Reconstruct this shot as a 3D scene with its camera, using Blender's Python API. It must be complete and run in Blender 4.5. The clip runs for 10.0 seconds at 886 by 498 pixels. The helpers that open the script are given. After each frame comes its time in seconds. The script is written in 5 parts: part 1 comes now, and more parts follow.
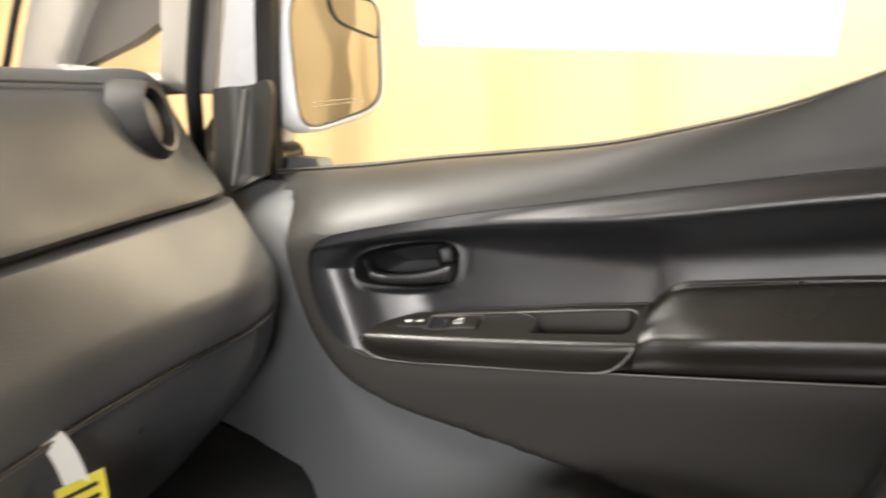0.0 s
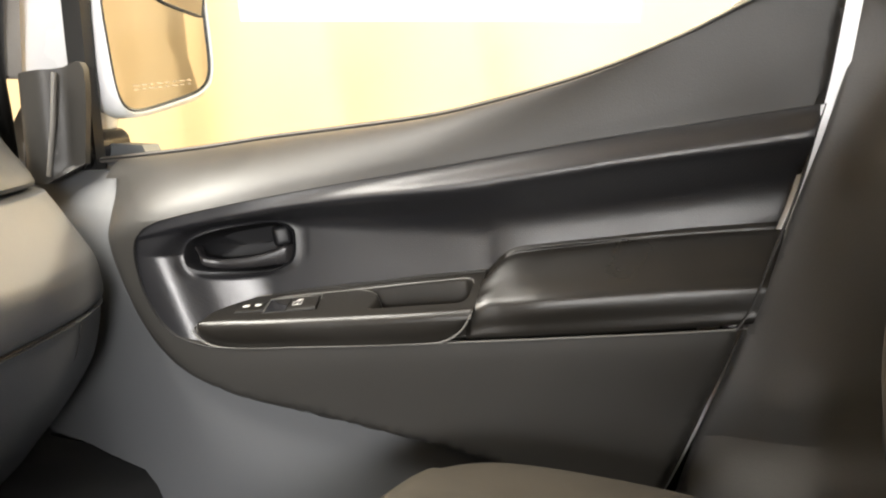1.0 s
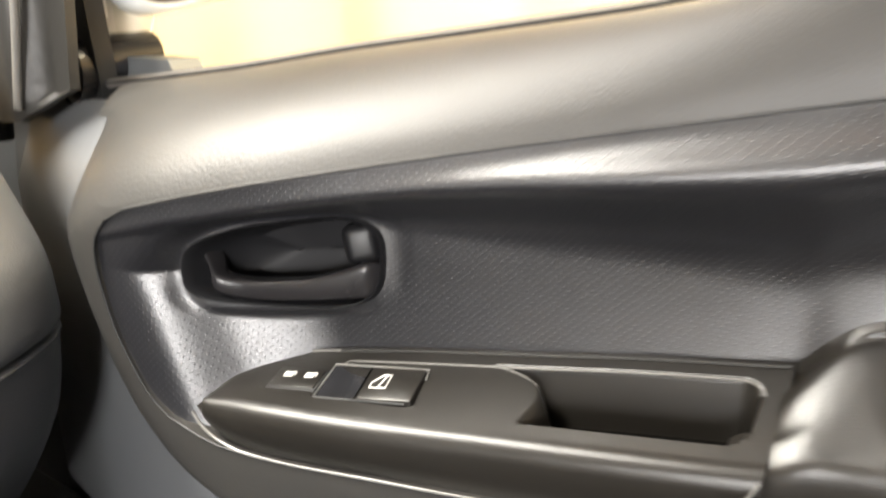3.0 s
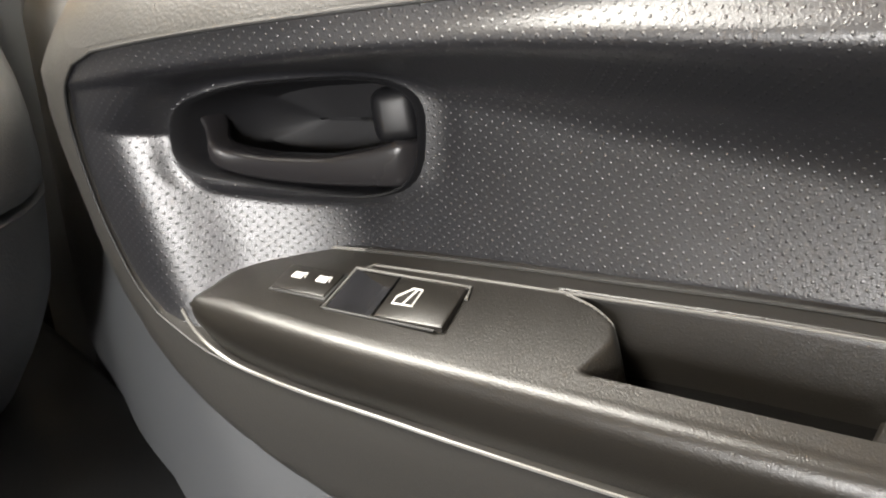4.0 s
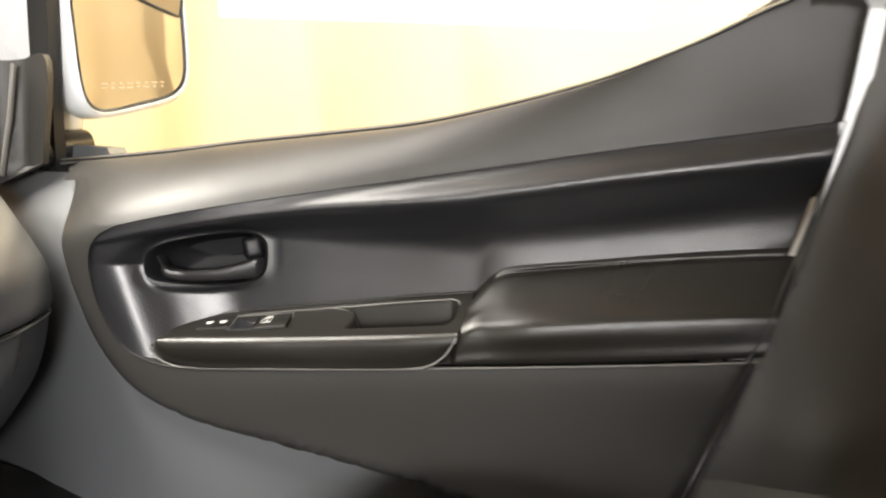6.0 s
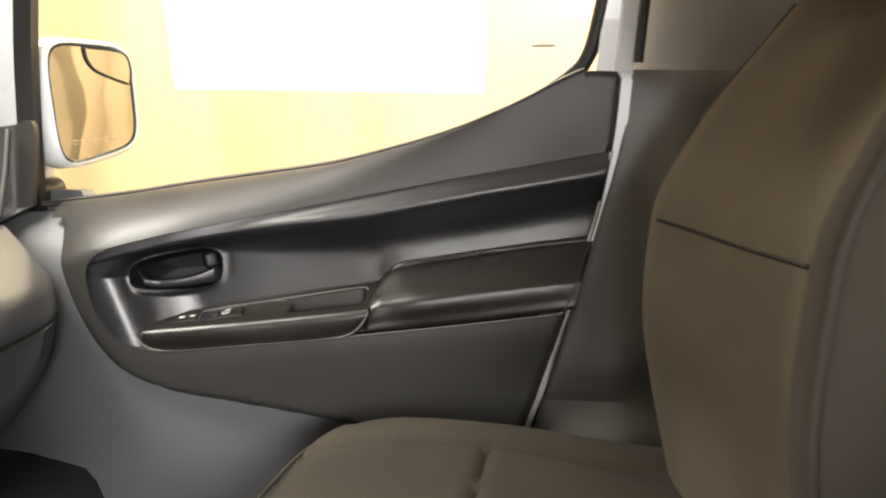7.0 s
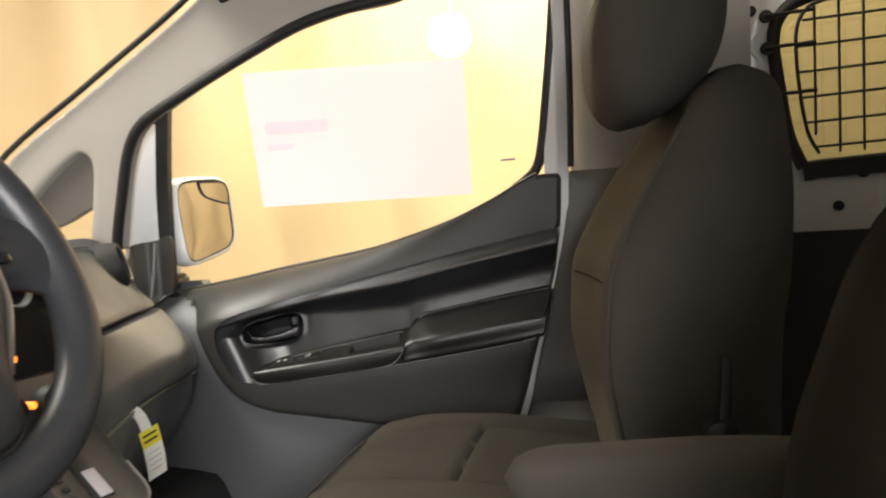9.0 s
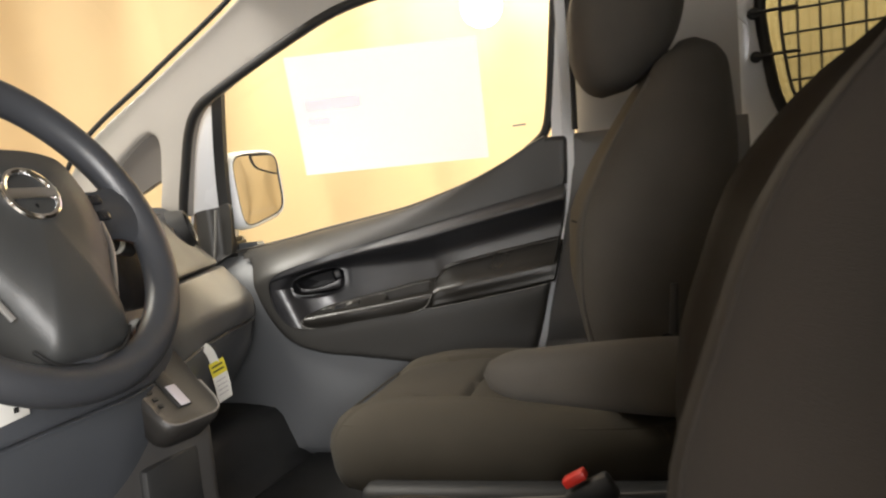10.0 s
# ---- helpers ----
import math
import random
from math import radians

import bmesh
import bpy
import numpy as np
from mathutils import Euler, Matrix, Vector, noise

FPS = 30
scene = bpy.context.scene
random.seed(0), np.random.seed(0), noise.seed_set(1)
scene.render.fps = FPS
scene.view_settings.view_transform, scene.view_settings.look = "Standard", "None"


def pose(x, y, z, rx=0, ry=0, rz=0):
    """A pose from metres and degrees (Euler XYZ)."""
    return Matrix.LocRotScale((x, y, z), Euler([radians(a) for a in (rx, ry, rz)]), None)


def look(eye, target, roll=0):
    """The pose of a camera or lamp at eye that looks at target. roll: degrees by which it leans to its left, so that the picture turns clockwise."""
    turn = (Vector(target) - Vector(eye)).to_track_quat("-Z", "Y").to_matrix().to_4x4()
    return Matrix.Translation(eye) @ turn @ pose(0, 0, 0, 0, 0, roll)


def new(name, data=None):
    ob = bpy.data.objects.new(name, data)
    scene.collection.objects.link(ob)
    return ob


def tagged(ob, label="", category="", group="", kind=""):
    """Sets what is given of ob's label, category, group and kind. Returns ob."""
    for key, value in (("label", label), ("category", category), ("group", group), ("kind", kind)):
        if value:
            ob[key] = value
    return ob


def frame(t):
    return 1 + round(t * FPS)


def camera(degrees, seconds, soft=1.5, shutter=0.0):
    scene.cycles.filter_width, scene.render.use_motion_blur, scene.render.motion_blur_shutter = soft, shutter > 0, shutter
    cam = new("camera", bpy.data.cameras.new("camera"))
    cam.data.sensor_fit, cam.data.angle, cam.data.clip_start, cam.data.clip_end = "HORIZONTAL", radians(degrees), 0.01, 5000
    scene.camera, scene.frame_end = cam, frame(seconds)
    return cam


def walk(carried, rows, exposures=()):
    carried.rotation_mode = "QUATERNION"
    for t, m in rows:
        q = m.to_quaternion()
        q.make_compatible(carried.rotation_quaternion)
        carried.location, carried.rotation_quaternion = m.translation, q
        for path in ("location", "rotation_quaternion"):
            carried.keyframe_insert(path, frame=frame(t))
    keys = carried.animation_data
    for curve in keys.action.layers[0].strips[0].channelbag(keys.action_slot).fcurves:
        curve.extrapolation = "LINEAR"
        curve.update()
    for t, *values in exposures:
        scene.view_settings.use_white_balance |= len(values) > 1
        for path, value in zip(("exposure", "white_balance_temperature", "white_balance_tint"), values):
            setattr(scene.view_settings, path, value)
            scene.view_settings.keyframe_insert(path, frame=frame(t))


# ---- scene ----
cam = camera(60.0, 10.0, soft=2.1, shutter=0.4)
PATH = [
    (0, (0.265, 0.145, 1.212), (-0.71, 1.846, 0.815), 2.1),
    (0.5, (0.298, 0.169, 1.198), (-0.449, 1.983, 0.808), 0.3),
    (1, (0.3, 0.167, 1.191), (-0.378, 2.005, 0.788), 0.6),
    (1.5, (0.302, 0.177, 1.187), (-0.393, 2.009, 0.788), -0.2),
    (2, (0.273, 0.252, 1.188), (-0.521, 2.043, 0.786), 0.3),
    (2.5, (0.208, 0.421, 1.182), (-0.703, 2.134, 0.697), 1.4),
    (3, (0.113, 0.572, 1.162), (-0.95, 2.154, 0.553), 0.4),
    (3.2, (0.085, 0.611, 1.148), (-1.005, 2.116, 0.409), 0.5),
    (4.3, (0.065, 0.66, 1.128), (-1.072, 2.035, 0.224), 2.8),
    (4.5, (0.067, 0.645, 1.127), (-1.057, 2.057, 0.266), 3.5),
    (5, (0.14, 0.552, 1.16), (-0.84, 2.154, 0.472), 3.4),
    (5.2, (0.182, 0.482, 1.165), (-0.769, 2.169, 0.667), 3.2),
    (5.5, (0.225, 0.396, 1.157), (-0.629, 2.161, 0.767), 2.8),
    (6, (0.273, 0.219, 1.159), (-0.357, 2.092, 0.855), 2.9),
    (7.3, (0.372, -0.157, 1.178), (0.016, 1.798, 0.954), 0.2),
    (7.5, (0.386, -0.211, 1.175), (-0.013, 1.74, 0.983), -0.4),
    (8, (0.418, -0.322, 1.189), (-0.03, 1.624, 1.076), -1.5),
    (8.5, (0.463, -0.437, 1.204), (0.042, 1.517, 1.135), -3.2),
    (9, (0.511, -0.53, 1.208), (0.03, 1.41, 1.138), -4.2),
    (9.5, (0.57, -0.629, 1.196), (-0.09, 1.256, 1.093), -4.5),
    (10, (0.632, -0.702, 1.191), (0.003, 1.191, 1.046), -6.1),
]
walk(cam, [(t, look(eye, target, roll)) for t, eye, target, roll in PATH],
     exposures=[(0.0, 0.50), (0.5, 0.66), (2.0, 0.92), (3.0, 1.28), (4.5, 1.18), (5.5, 1.02), (6.2, 0.68), (7.5, 0.36), (9.0, -0.20), (10.0, -0.06)])

from mathutils.geometry import delaunay_2d_cdt

# ---- light ----
world = bpy.data.worlds.new("booth_air")
world.use_nodes = True
world.node_tree.nodes["Background"].inputs[0].default_value = (1.0, 0.90, 0.76, 1)
world.node_tree.nodes["Background"].inputs[1].default_value = 0.09
scene.world = world


def area_lamp(name, eye, target, size, watts, colour):
    lamp = bpy.data.lights.new(name, "AREA")
    lamp.shape, lamp.size, lamp.size_y, lamp.energy, lamp.color = "RECTANGLE", size[0], size[1], watts, colour
    ob = new(name, lamp)
    ob.matrix_world = look(eye, target)
    return ob


# ceiling light ahead of the windscreen, workshop light through the open driver's side, warm floodlights along the drapes
area_lamp("workshop_light", (-1.25, -0.25, 3.35), (0.0, 0.8, 1.0), (2.0, 1.2), 215, (1.0, 0.955, 0.88))
area_lamp("workshop_light_side", (1.8, -2.4, 1.68), (-0.10, 0.9, 1.05), (1.6, 0.60), 150, (1.0, 0.97, 0.94))
area_lamp("workshop_light_low", (1.15, -2.7, 1.25), (0.1, 0.86, 1.0), (1.1, 1.0), 34, (0.98, 0.98, 0.98))
area_lamp("booth_light_side", (0.40, 2.02, 2.75), (0.15, 2.9, 1.1), (2.2, 0.4), 108, (1.0, 0.86, 0.62))
area_lamp("floodlight_beam", (-0.15, 2.46, 1.945), (0.0, 0.93, 1.15), (0.15, 0.15), 16, (1.0, 0.86, 0.62))
area_lamp("booth_light_front", (-1.9, 0.3, 2.9), (-3.2, 0.4, 0.9), (0.3, 2.6), 50, (1.0, 0.93, 0.76))
area_lamp("booth_light_rear", (3.0, 1.6, 2.9), (4.2, 2.4, 0.9), (0.3, 2.0), 30, (1.0, 0.90, 0.68))


# ---- materials ----
def material(name, colour, rough=0.5, metal=0.0, vary=0.12, scale=6.0, grain=0.0, grain_scale=900.0, wear=0.15, coat=0.0):
    m = bpy.data.materials.new(name)
    m.use_nodes = True
    nt = m.node_tree
    b = nt.nodes["Principled BSDF"]
    b.inputs["Metallic"].default_value = metal
    b.inputs["Coat Weight"].default_value = coat
    tc = nt.nodes.new("ShaderNodeTexCoord")
    big = nt.nodes.new("ShaderNodeTexNoise")
    big.inputs["Scale"].default_value, big.inputs["Detail"].default_value = scale, 6.0
    nt.links.new(tc.outputs["Object"], big.inputs["Vector"])
    fine = nt.nodes.new("ShaderNodeTexNoise")
    fine.inputs["Scale"].default_value, fine.inputs["Detail"].default_value = grain_scale, 3.0
    nt.links.new(tc.outputs["Object"], fine.inputs["Vector"])
    add = nt.nodes.new("ShaderNodeMath")
    add.operation = "MULTIPLY_ADD"
    nt.links.new(fine.outputs[0], add.inputs[0])
    add.inputs[1].default_value = 0.5
    nt.links.new(big.outputs[0], add.inputs[2])
    ramp = nt.nodes.new("ShaderNodeMapRange")
    ramp.inputs[1].default_value, ramp.inputs[2].default_value = 0.45, 1.05
    ramp.inputs[3].default_value, ramp.inputs[4].default_value = 1.0 - vary, 1.0 + vary
    nt.links.new(add.outputs[0], ramp.inputs[0])
    tint = nt.nodes.new("ShaderNodeMix")
    tint.data_type, tint.blend_type = "RGBA", "MULTIPLY"
    tint.inputs[0].default_value = 1.0
    tint.inputs[6].default_value = (*colour, 1)
    nt.links.new(ramp.outputs[0], tint.inputs[7])
    nt.links.new(tint.outputs[2], b.inputs["Base Color"])
    rr = nt.nodes.new("ShaderNodeMapRange")
    rr.inputs[1].default_value, rr.inputs[2].default_value = 0.3, 0.7
    rr.inputs[3].default_value, rr.inputs[4].default_value = max(0.02, rough * (1 - wear)), min(1.0, rough * (1 + wear))
    nt.links.new(big.outputs[0], rr.inputs[0])
    nt.links.new(rr.outputs[0], b.inputs["Roughness"])
    if grain:
        bump = nt.nodes.new("ShaderNodeBump")
        bump.inputs["Strength"].default_value, bump.inputs["Distance"].default_value = grain, 0.0006
        nt.links.new(fine.outputs[0], bump.inputs["Height"])
        nt.links.new(bump.outputs[0], b.inputs["Normal"])
    return m


def dotted_material(name, colour, rough):
    """Moulded plastic with a diamond lattice of small raised dots."""
    m = material(name, colour, rough, vary=0.10, grain=0.25, grain_scale=1200)
    nt = m.node_tree
    b = nt.nodes["Principled BSDF"]
    tc = nt.nodes.new("ShaderNodeTexCoord")
    mp = nt.nodes.new("ShaderNodeMapping")
    mp.inputs["Rotation"].default_value = (0, radians(45), 0)
    mp.inputs["Scale"].default_value = (1, 0, 1)
    nt.links.new(tc.outputs["Object"], mp.inputs["Vector"])
    v = nt.nodes.new("ShaderNodeTexVoronoi")
    v.inputs["Scale"].default_value, v.inputs["Randomness"].default_value = 300.0, 0.0
    nt.links.new(mp.outputs[0], v.inputs["Vector"])
    r = nt.nodes.new("ShaderNodeMapRange")
    r.interpolation_type = "SMOOTHSTEP"
    r.inputs[1].default_value, r.inputs[2].default_value = 0.05, 0.20
    r.inputs[3].default_value, r.inputs[4].default_value = 1.0, 0.0
    nt.links.new(v.outputs["Distance"], r.inputs[0])
    dots = nt.nodes.new("ShaderNodeBump")
    dots.inputs["Strength"].default_value, dots.inputs["Distance"].default_value = 0.45, 0.0004
    nt.links.new(r.outputs[0], dots.inputs["Height"])
    old = b.inputs["Normal"].links[0].from_socket
    nt.links.new(old, dots.inputs["Normal"])
    nt.links.new(dots.outputs[0], b.inputs["Normal"])
    return m


def fabric_material(name, colour):
    m = material(name, colour, 0.9, vary=0.22, scale=9, grain=0.7, grain_scale=1500)
    nt = m.node_tree
    b = nt.nodes["Principled BSDF"]
    b.inputs["Sheen Weight"].default_value = 0.03
    b.inputs["Specular IOR Level"].default_value = 0.1
    return m


def glass_material(name, colour=(1, 1, 1), rough=0.0):
    m = bpy.data.materials.new(name)
    m.use_nodes = True
    nt = m.node_tree
    nt.nodes.remove(nt.nodes["Principled BSDF"])
    out = nt.nodes["Material Output"]
    clear, gloss, mix = (nt.nodes.new(n) for n in ("ShaderNodeBsdfTransparent", "ShaderNodeBsdfGlossy", "ShaderNodeMixShader"))
    clear.inputs[0].default_value = (*colour, 1)
    gloss.inputs["Roughness"].default_value = rough
    face, power = nt.nodes.new("ShaderNodeLayerWeight"), nt.nodes.new("ShaderNodeMath")
    face.inputs[0].default_value = 0.5
    power.operation = "POWER"
    power.inputs[1].default_value = 5.0
    nt.links.new(face.outputs["Facing"], power.inputs[0])
    span = nt.nodes.new("ShaderNodeMapRange")
    span.inputs[3].default_value, span.inputs[4].default_value = 0.03, 0.6
    nt.links.new(power.outputs[0], span.inputs[0])
    nt.links.new(span.outputs[0], mix.inputs[0])
    nt.links.new(clear.outputs[0], mix.inputs[1])
    nt.links.new(gloss.outputs[0], mix.inputs[2])
    nt.links.new(mix.outputs[0], out.inputs[0])
    return m


def sheet_material(name, colour, through_part, vary=0.06, scale=3.0, grain_scale=300):
    """Cloth or paper that lets some light through."""
    m = material(name, colour, 0.85, vary=vary, scale=scale, grain=0.15, grain_scale=grain_scale)
    nt = m.node_tree
    b, out = nt.nodes["Principled BSDF"], nt.nodes["Material Output"]
    tl, mix = nt.nodes.new("ShaderNodeBsdfTranslucent"), nt.nodes.new("ShaderNodeMixShader")
    nt.links.new(b.inputs["Base Color"].links[0].from_socket, tl.inputs[0])
    mix.inputs[0].default_value = through_part
    nt.links.new(b.outputs[0], mix.inputs[1])
    nt.links.new(tl.outputs[0], mix.inputs[2])
    nt.links.new(mix.outputs[0], out.inputs[0])
    return m


def glow_material(name, colour, strength):
    m = bpy.data.materials.new(name)
    m.use_nodes = True
    b = m.node_tree.nodes["Principled BSDF"]
    b.inputs["Base Color"].default_value = (*colour, 1)
    b.inputs["Emission Color"].default_value = (*colour, 1)
    b.inputs["Emission Strength"].default_value = strength
    return m


M_TRIM = material("grained_charcoal_plastic", (0.029, 0.0278, 0.0258), 0.46, grain=0.32, grain_scale=700, vary=0.08)
M_INSERT = dotted_material("dotted_black_plastic", (0.014, 0.014, 0.016), 0.33)
M_INSERT.node_tree.nodes["Principled BSDF"].inputs["Specular IOR Level"].default_value = 0.85
M_REST = material("smooth_charcoal_plastic", (0.0125, 0.0112, 0.0095), 0.32, grain=0.25, grain_scale=1400, vary=0.08)
M_TRIM.node_tree.nodes["Principled BSDF"].inputs["Specular IOR Level"].default_value = 0.5
# pale colour for thin beads that paint the highlight along edges
M_SEAM = material("seam_edge_highlight", (0.16, 0.155, 0.145), 0.3, vary=0.1)
M_GLOSS = material("satin_black_plastic", (0.018, 0.018, 0.020), 0.22, grain=0.08, grain_scale=1500, vary=0.06)
M_RIM = material("satin_dark_plastic", (0.009, 0.009, 0.010), 0.52, grain=0.08, grain_scale=1500, vary=0.06)
M_BOWL = material("smooth_black_plastic", (0.017, 0.016, 0.017), 0.27, grain=0.08, grain_scale=1500, vary=0.06)
# armrest plastic darkened to near black, painting the shade inside the pocket
M_POCKET = material("pocket_shade_black", (0.006, 0.0055, 0.005), 0.8, grain=0.3, grain_scale=900)
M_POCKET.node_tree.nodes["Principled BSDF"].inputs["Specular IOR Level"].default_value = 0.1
M_KNOB = material("glossy_grey_plastic", (0.007, 0.007, 0.008), 0.42, vary=0.05)
for m, level in ((M_RIM, 0.14), (M_BOWL, 0.3), (M_KNOB, 0.3)):
    m.node_tree.nodes["Principled BSDF"].inputs["Specular IOR Level"].default_value = level
M_BLACK = material("black_rubber", (0.012, 0.012, 0.012), 0.55, grain=0.3, grain_scale=900)
M_DARK = material("matt_black_plastic", (0.016, 0.016, 0.016), 0.6, grain=0.4, grain_scale=800)
M_SHELL = material("grey_painted_inner_panel", (0.098, 0.102, 0.108), 0.55, vary=0.06, scale=4, grain=0.1)
M_QUARTER = material("quarter_trim_plastic", (0.13, 0.12, 0.11), 0.6, grain=0.5, grain_scale=600, vary=0.06)
M_DASH = material("dash_pad_plastic", (0.020, 0.023, 0.029), 0.58, grain=0.6, grain_scale=600, vary=0.08)
M_DASHLOW = material("dash_lower_plastic", (0.058, 0.063, 0.073), 0.5, grain=0.5, grain_scale=700, vary=0.08)
M_GLOVE = material("glove_box_plastic", (0.058, 0.063, 0.072), 0.5, grain=0.5, grain_scale=700, vary=0.08)
M_CONSOLE = material("console_plastic", (0.045, 0.043, 0.042), 0.5, grain=0.5, grain_scale=700, vary=0.08)
M_SELECT = material("selector_plastic", (0.024, 0.022, 0.020), 0.45, grain=0.4, grain_scale=800, vary=0.08)
M_PILLAR = material("pillar_trim_plastic", (0.36, 0.34, 0.31), 0.6, grain=0.5, grain_scale=600, vary=0.06)
M_BTRIM = material("grey_trim_plastic", (0.34, 0.33, 0.32), 0.55, grain=0.5, grain_scale=600, vary=0.06)
M_BLOW = material("dark_grey_trim_plastic", (0.145, 0.142, 0.139), 0.5, grain=0.5, grain_scale=600, vary=0.08)
M_WHITE = material("white_car_paint", (0.84, 0.85, 0.87), 0.25, vary=0.03, coat=0.5)
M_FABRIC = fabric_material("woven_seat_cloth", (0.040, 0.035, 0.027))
# passenger backrest and headrest cloth, lightened in colour for lamp light they lack
M_FABRIC2 = fabric_material("woven_seat_cloth_lit", (0.076, 0.070, 0.062))
# seat cloth with shade put into its colour, for the driver's backrest and headrest
M_FABRIC3 = fabric_material("woven_seat_cloth_shaded", (0.0185, 0.0155, 0.013))
# backrest middle, lightened further as the lit panel between the bolsters
M_PANEL = fabric_material("woven_seat_cloth_lit_middle", (0.085, 0.073, 0.054))
M_ARM = fabric_material("armrest_cloth", (0.078, 0.071, 0.062))
M_WHEEL = material("wheel_rim_leather", (0.036, 0.038, 0.043), 0.38, grain=0.3, grain_scale=1200)
M_HUB = material("wheel_hub_plastic", (0.034, 0.035, 0.035), 0.42, grain=0.4, grain_scale=900)
M_SILVER = material("satin_silver_trim", (0.55, 0.54, 0.52), 0.35, metal=0.9, vary=0.05)
M_CHROME = material("chrome", (0.85, 0.85, 0.86), 0.08, metal=1.0, vary=0.02)
M_PRINT = material("white_print", (0.75, 0.74, 0.70), 0.6, vary=0.03)
M_GLASS = glass_material("window_glass", (0.97, 0.985, 0.975))
M_TINT = glass_material("tinted_rear_glass", (0.50, 0.52, 0.46))
M_MIRROR = material("mirror_glass", (0.90, 0.88, 0.84), 0.03, metal=1.0, vary=0.02)
M_DRAPE = sheet_material("cream_drape_cloth", (0.85, 0.66, 0.41), 0.35, vary=0.08, scale=1.5)
M_PAPER = sheet_material("white_paper", (0.65, 0.60, 0.80), 0.70, vary=0.02)
M_FAINT = material("faint_grey_print", (0.45, 0.42, 0.45), 0.8)
M_FAINT2 = sheet_material("ghost_print", (0.95, 0.90, 0.98), 0.97, vary=0.02)
M_GHOST = material("faint_etched_print", (0.62, 0.50, 0.36), 0.6)
M_KNEE = material("dark_brown_knee_plastic", (0.026, 0.019, 0.014), 0.5, grain=0.4, grain_scale=700)
M_YELLOW = material("yellow_paper", (0.72, 0.62, 0.05), 0.7, vary=0.05)
M_RED = material("red_button_plastic", (0.55, 0.03, 0.02), 0.4)
M_AMBER = glow_material("amber_lamp", (1.0, 0.25, 0.03), 3.0)
M_FLOOR = material("grey_rubber_floor", (0.05, 0.05, 0.05), 0.7, grain=0.5, grain_scale=300)
M_CONCRETE = material("concrete_floor", (0.30, 0.28, 0.25), 0.8, vary=0.2, scale=2, grain=0.6, grain_scale=120)
M_CEIL = material("workshop_ceiling_paint", (0.60, 0.56, 0.48), 0.9, vary=0.05)
M_BULB = glow_material("floodlight_glow", (1.0, 0.90, 0.70), 25.0)
M_HEAD = material("headliner_cloth", (0.66, 0.64, 0.60), 0.95, vary=0.05, grain=0.5, grain_scale=900)
M_BLANK = material("black_cargo_trim", (0.026, 0.025, 0.025), 0.7, grain=0.3)


# ---- building tools ----
def finish(name, bm, mtl, parent=None, label="", sharp=40.0):
    bmesh.ops.recalc_face_normals(bm, faces=bm.faces)
    me = bpy.data.meshes.new(name)
    bm.to_mesh(me)
    bm.free()
    me.materials.append(mtl)
    me.shade_smooth()
    me.set_sharp_from_angle(angle=radians(sharp))
    ob = new(name, me)
    if parent:
        ob.parent = parent
    if label:
        ob["label"] = label
    return ob


def part(name, bm, mtl, parent, label="", sharp=40.0):
    return finish(name, bm, mtl, parent, label, sharp)


def thing(name, label, category, group="", kind=""):
    return tagged(new(name), label, category, group, kind)


def smooth(a, b, x):
    t = min(1.0, max(0.0, (x - a) / (b - a)))
    return t * t * (3 - 2 * t)


def along(ctrl):
    """A smooth function through (x, value) knots, without overshoot."""
    xs, ys = [c[0] for c in ctrl], [c[1] for c in ctrl]
    d = [(ys[i + 1] - ys[i]) / (xs[i + 1] - xs[i]) for i in range(len(xs) - 1)]
    m = [d[0]] + [0.0 if d[i - 1] * d[i] <= 0 else 2 * d[i - 1] * d[i] / (d[i - 1] + d[i]) for i in range(1, len(d))] + [d[-1]]

    def f(x):
        if x <= xs[0]:
            return ys[0]
        if x >= xs[-1]:
            return ys[-1]
        i = max(k for k in range(len(xs) - 1) if xs[k] <= x)
        h = xs[i + 1] - xs[i]
        t = (x - xs[i]) / h
        return (ys[i] * (1 + 2 * t) * (1 - t) ** 2 + m[i] * h * t * (1 - t) ** 2 + ys[i + 1] * t * t * (3 - 2 * t) + m[i + 1] * h * t * t * (t - 1))
    return f


def curve(ctrl, n=8):
    """A smooth line through points, n steps a span."""
    p = [Vector(c) for c in ctrl]
    out = []
    for i in range(len(p) - 1):
        a, b, c, d = p[max(i - 1, 0)], p[i], p[i + 1], p[min(i + 2, len(p) - 1)]
        for k in range(n):
            t = k / n
            out.append(0.5 * ((2 * b) + (c - a) * t + (2 * a - 5 * b + 4 * c - d) * t * t + (3 * b - a - 3 * c + d) * t ** 3))
    return out + [p[-1]]


def loft(rows, ring=False, caps=False):
    bm = bmesh.new()
    vs = [[bm.verts.new(p) for p in row] for row in rows]
    n = len(rows[0])
    for a, b in zip(vs, vs[1:]):
        for j in range(n if ring else n - 1):
            k = (j + 1) % n
            bm.faces.new((a[j], a[k], b[k], b[j]))
    if caps:
        bm.faces.new(vs[0])
        bm.faces.new(vs[-1])
    bmesh.ops.remove_doubles(bm, verts=bm.verts, dist=1e-6)
    return bm


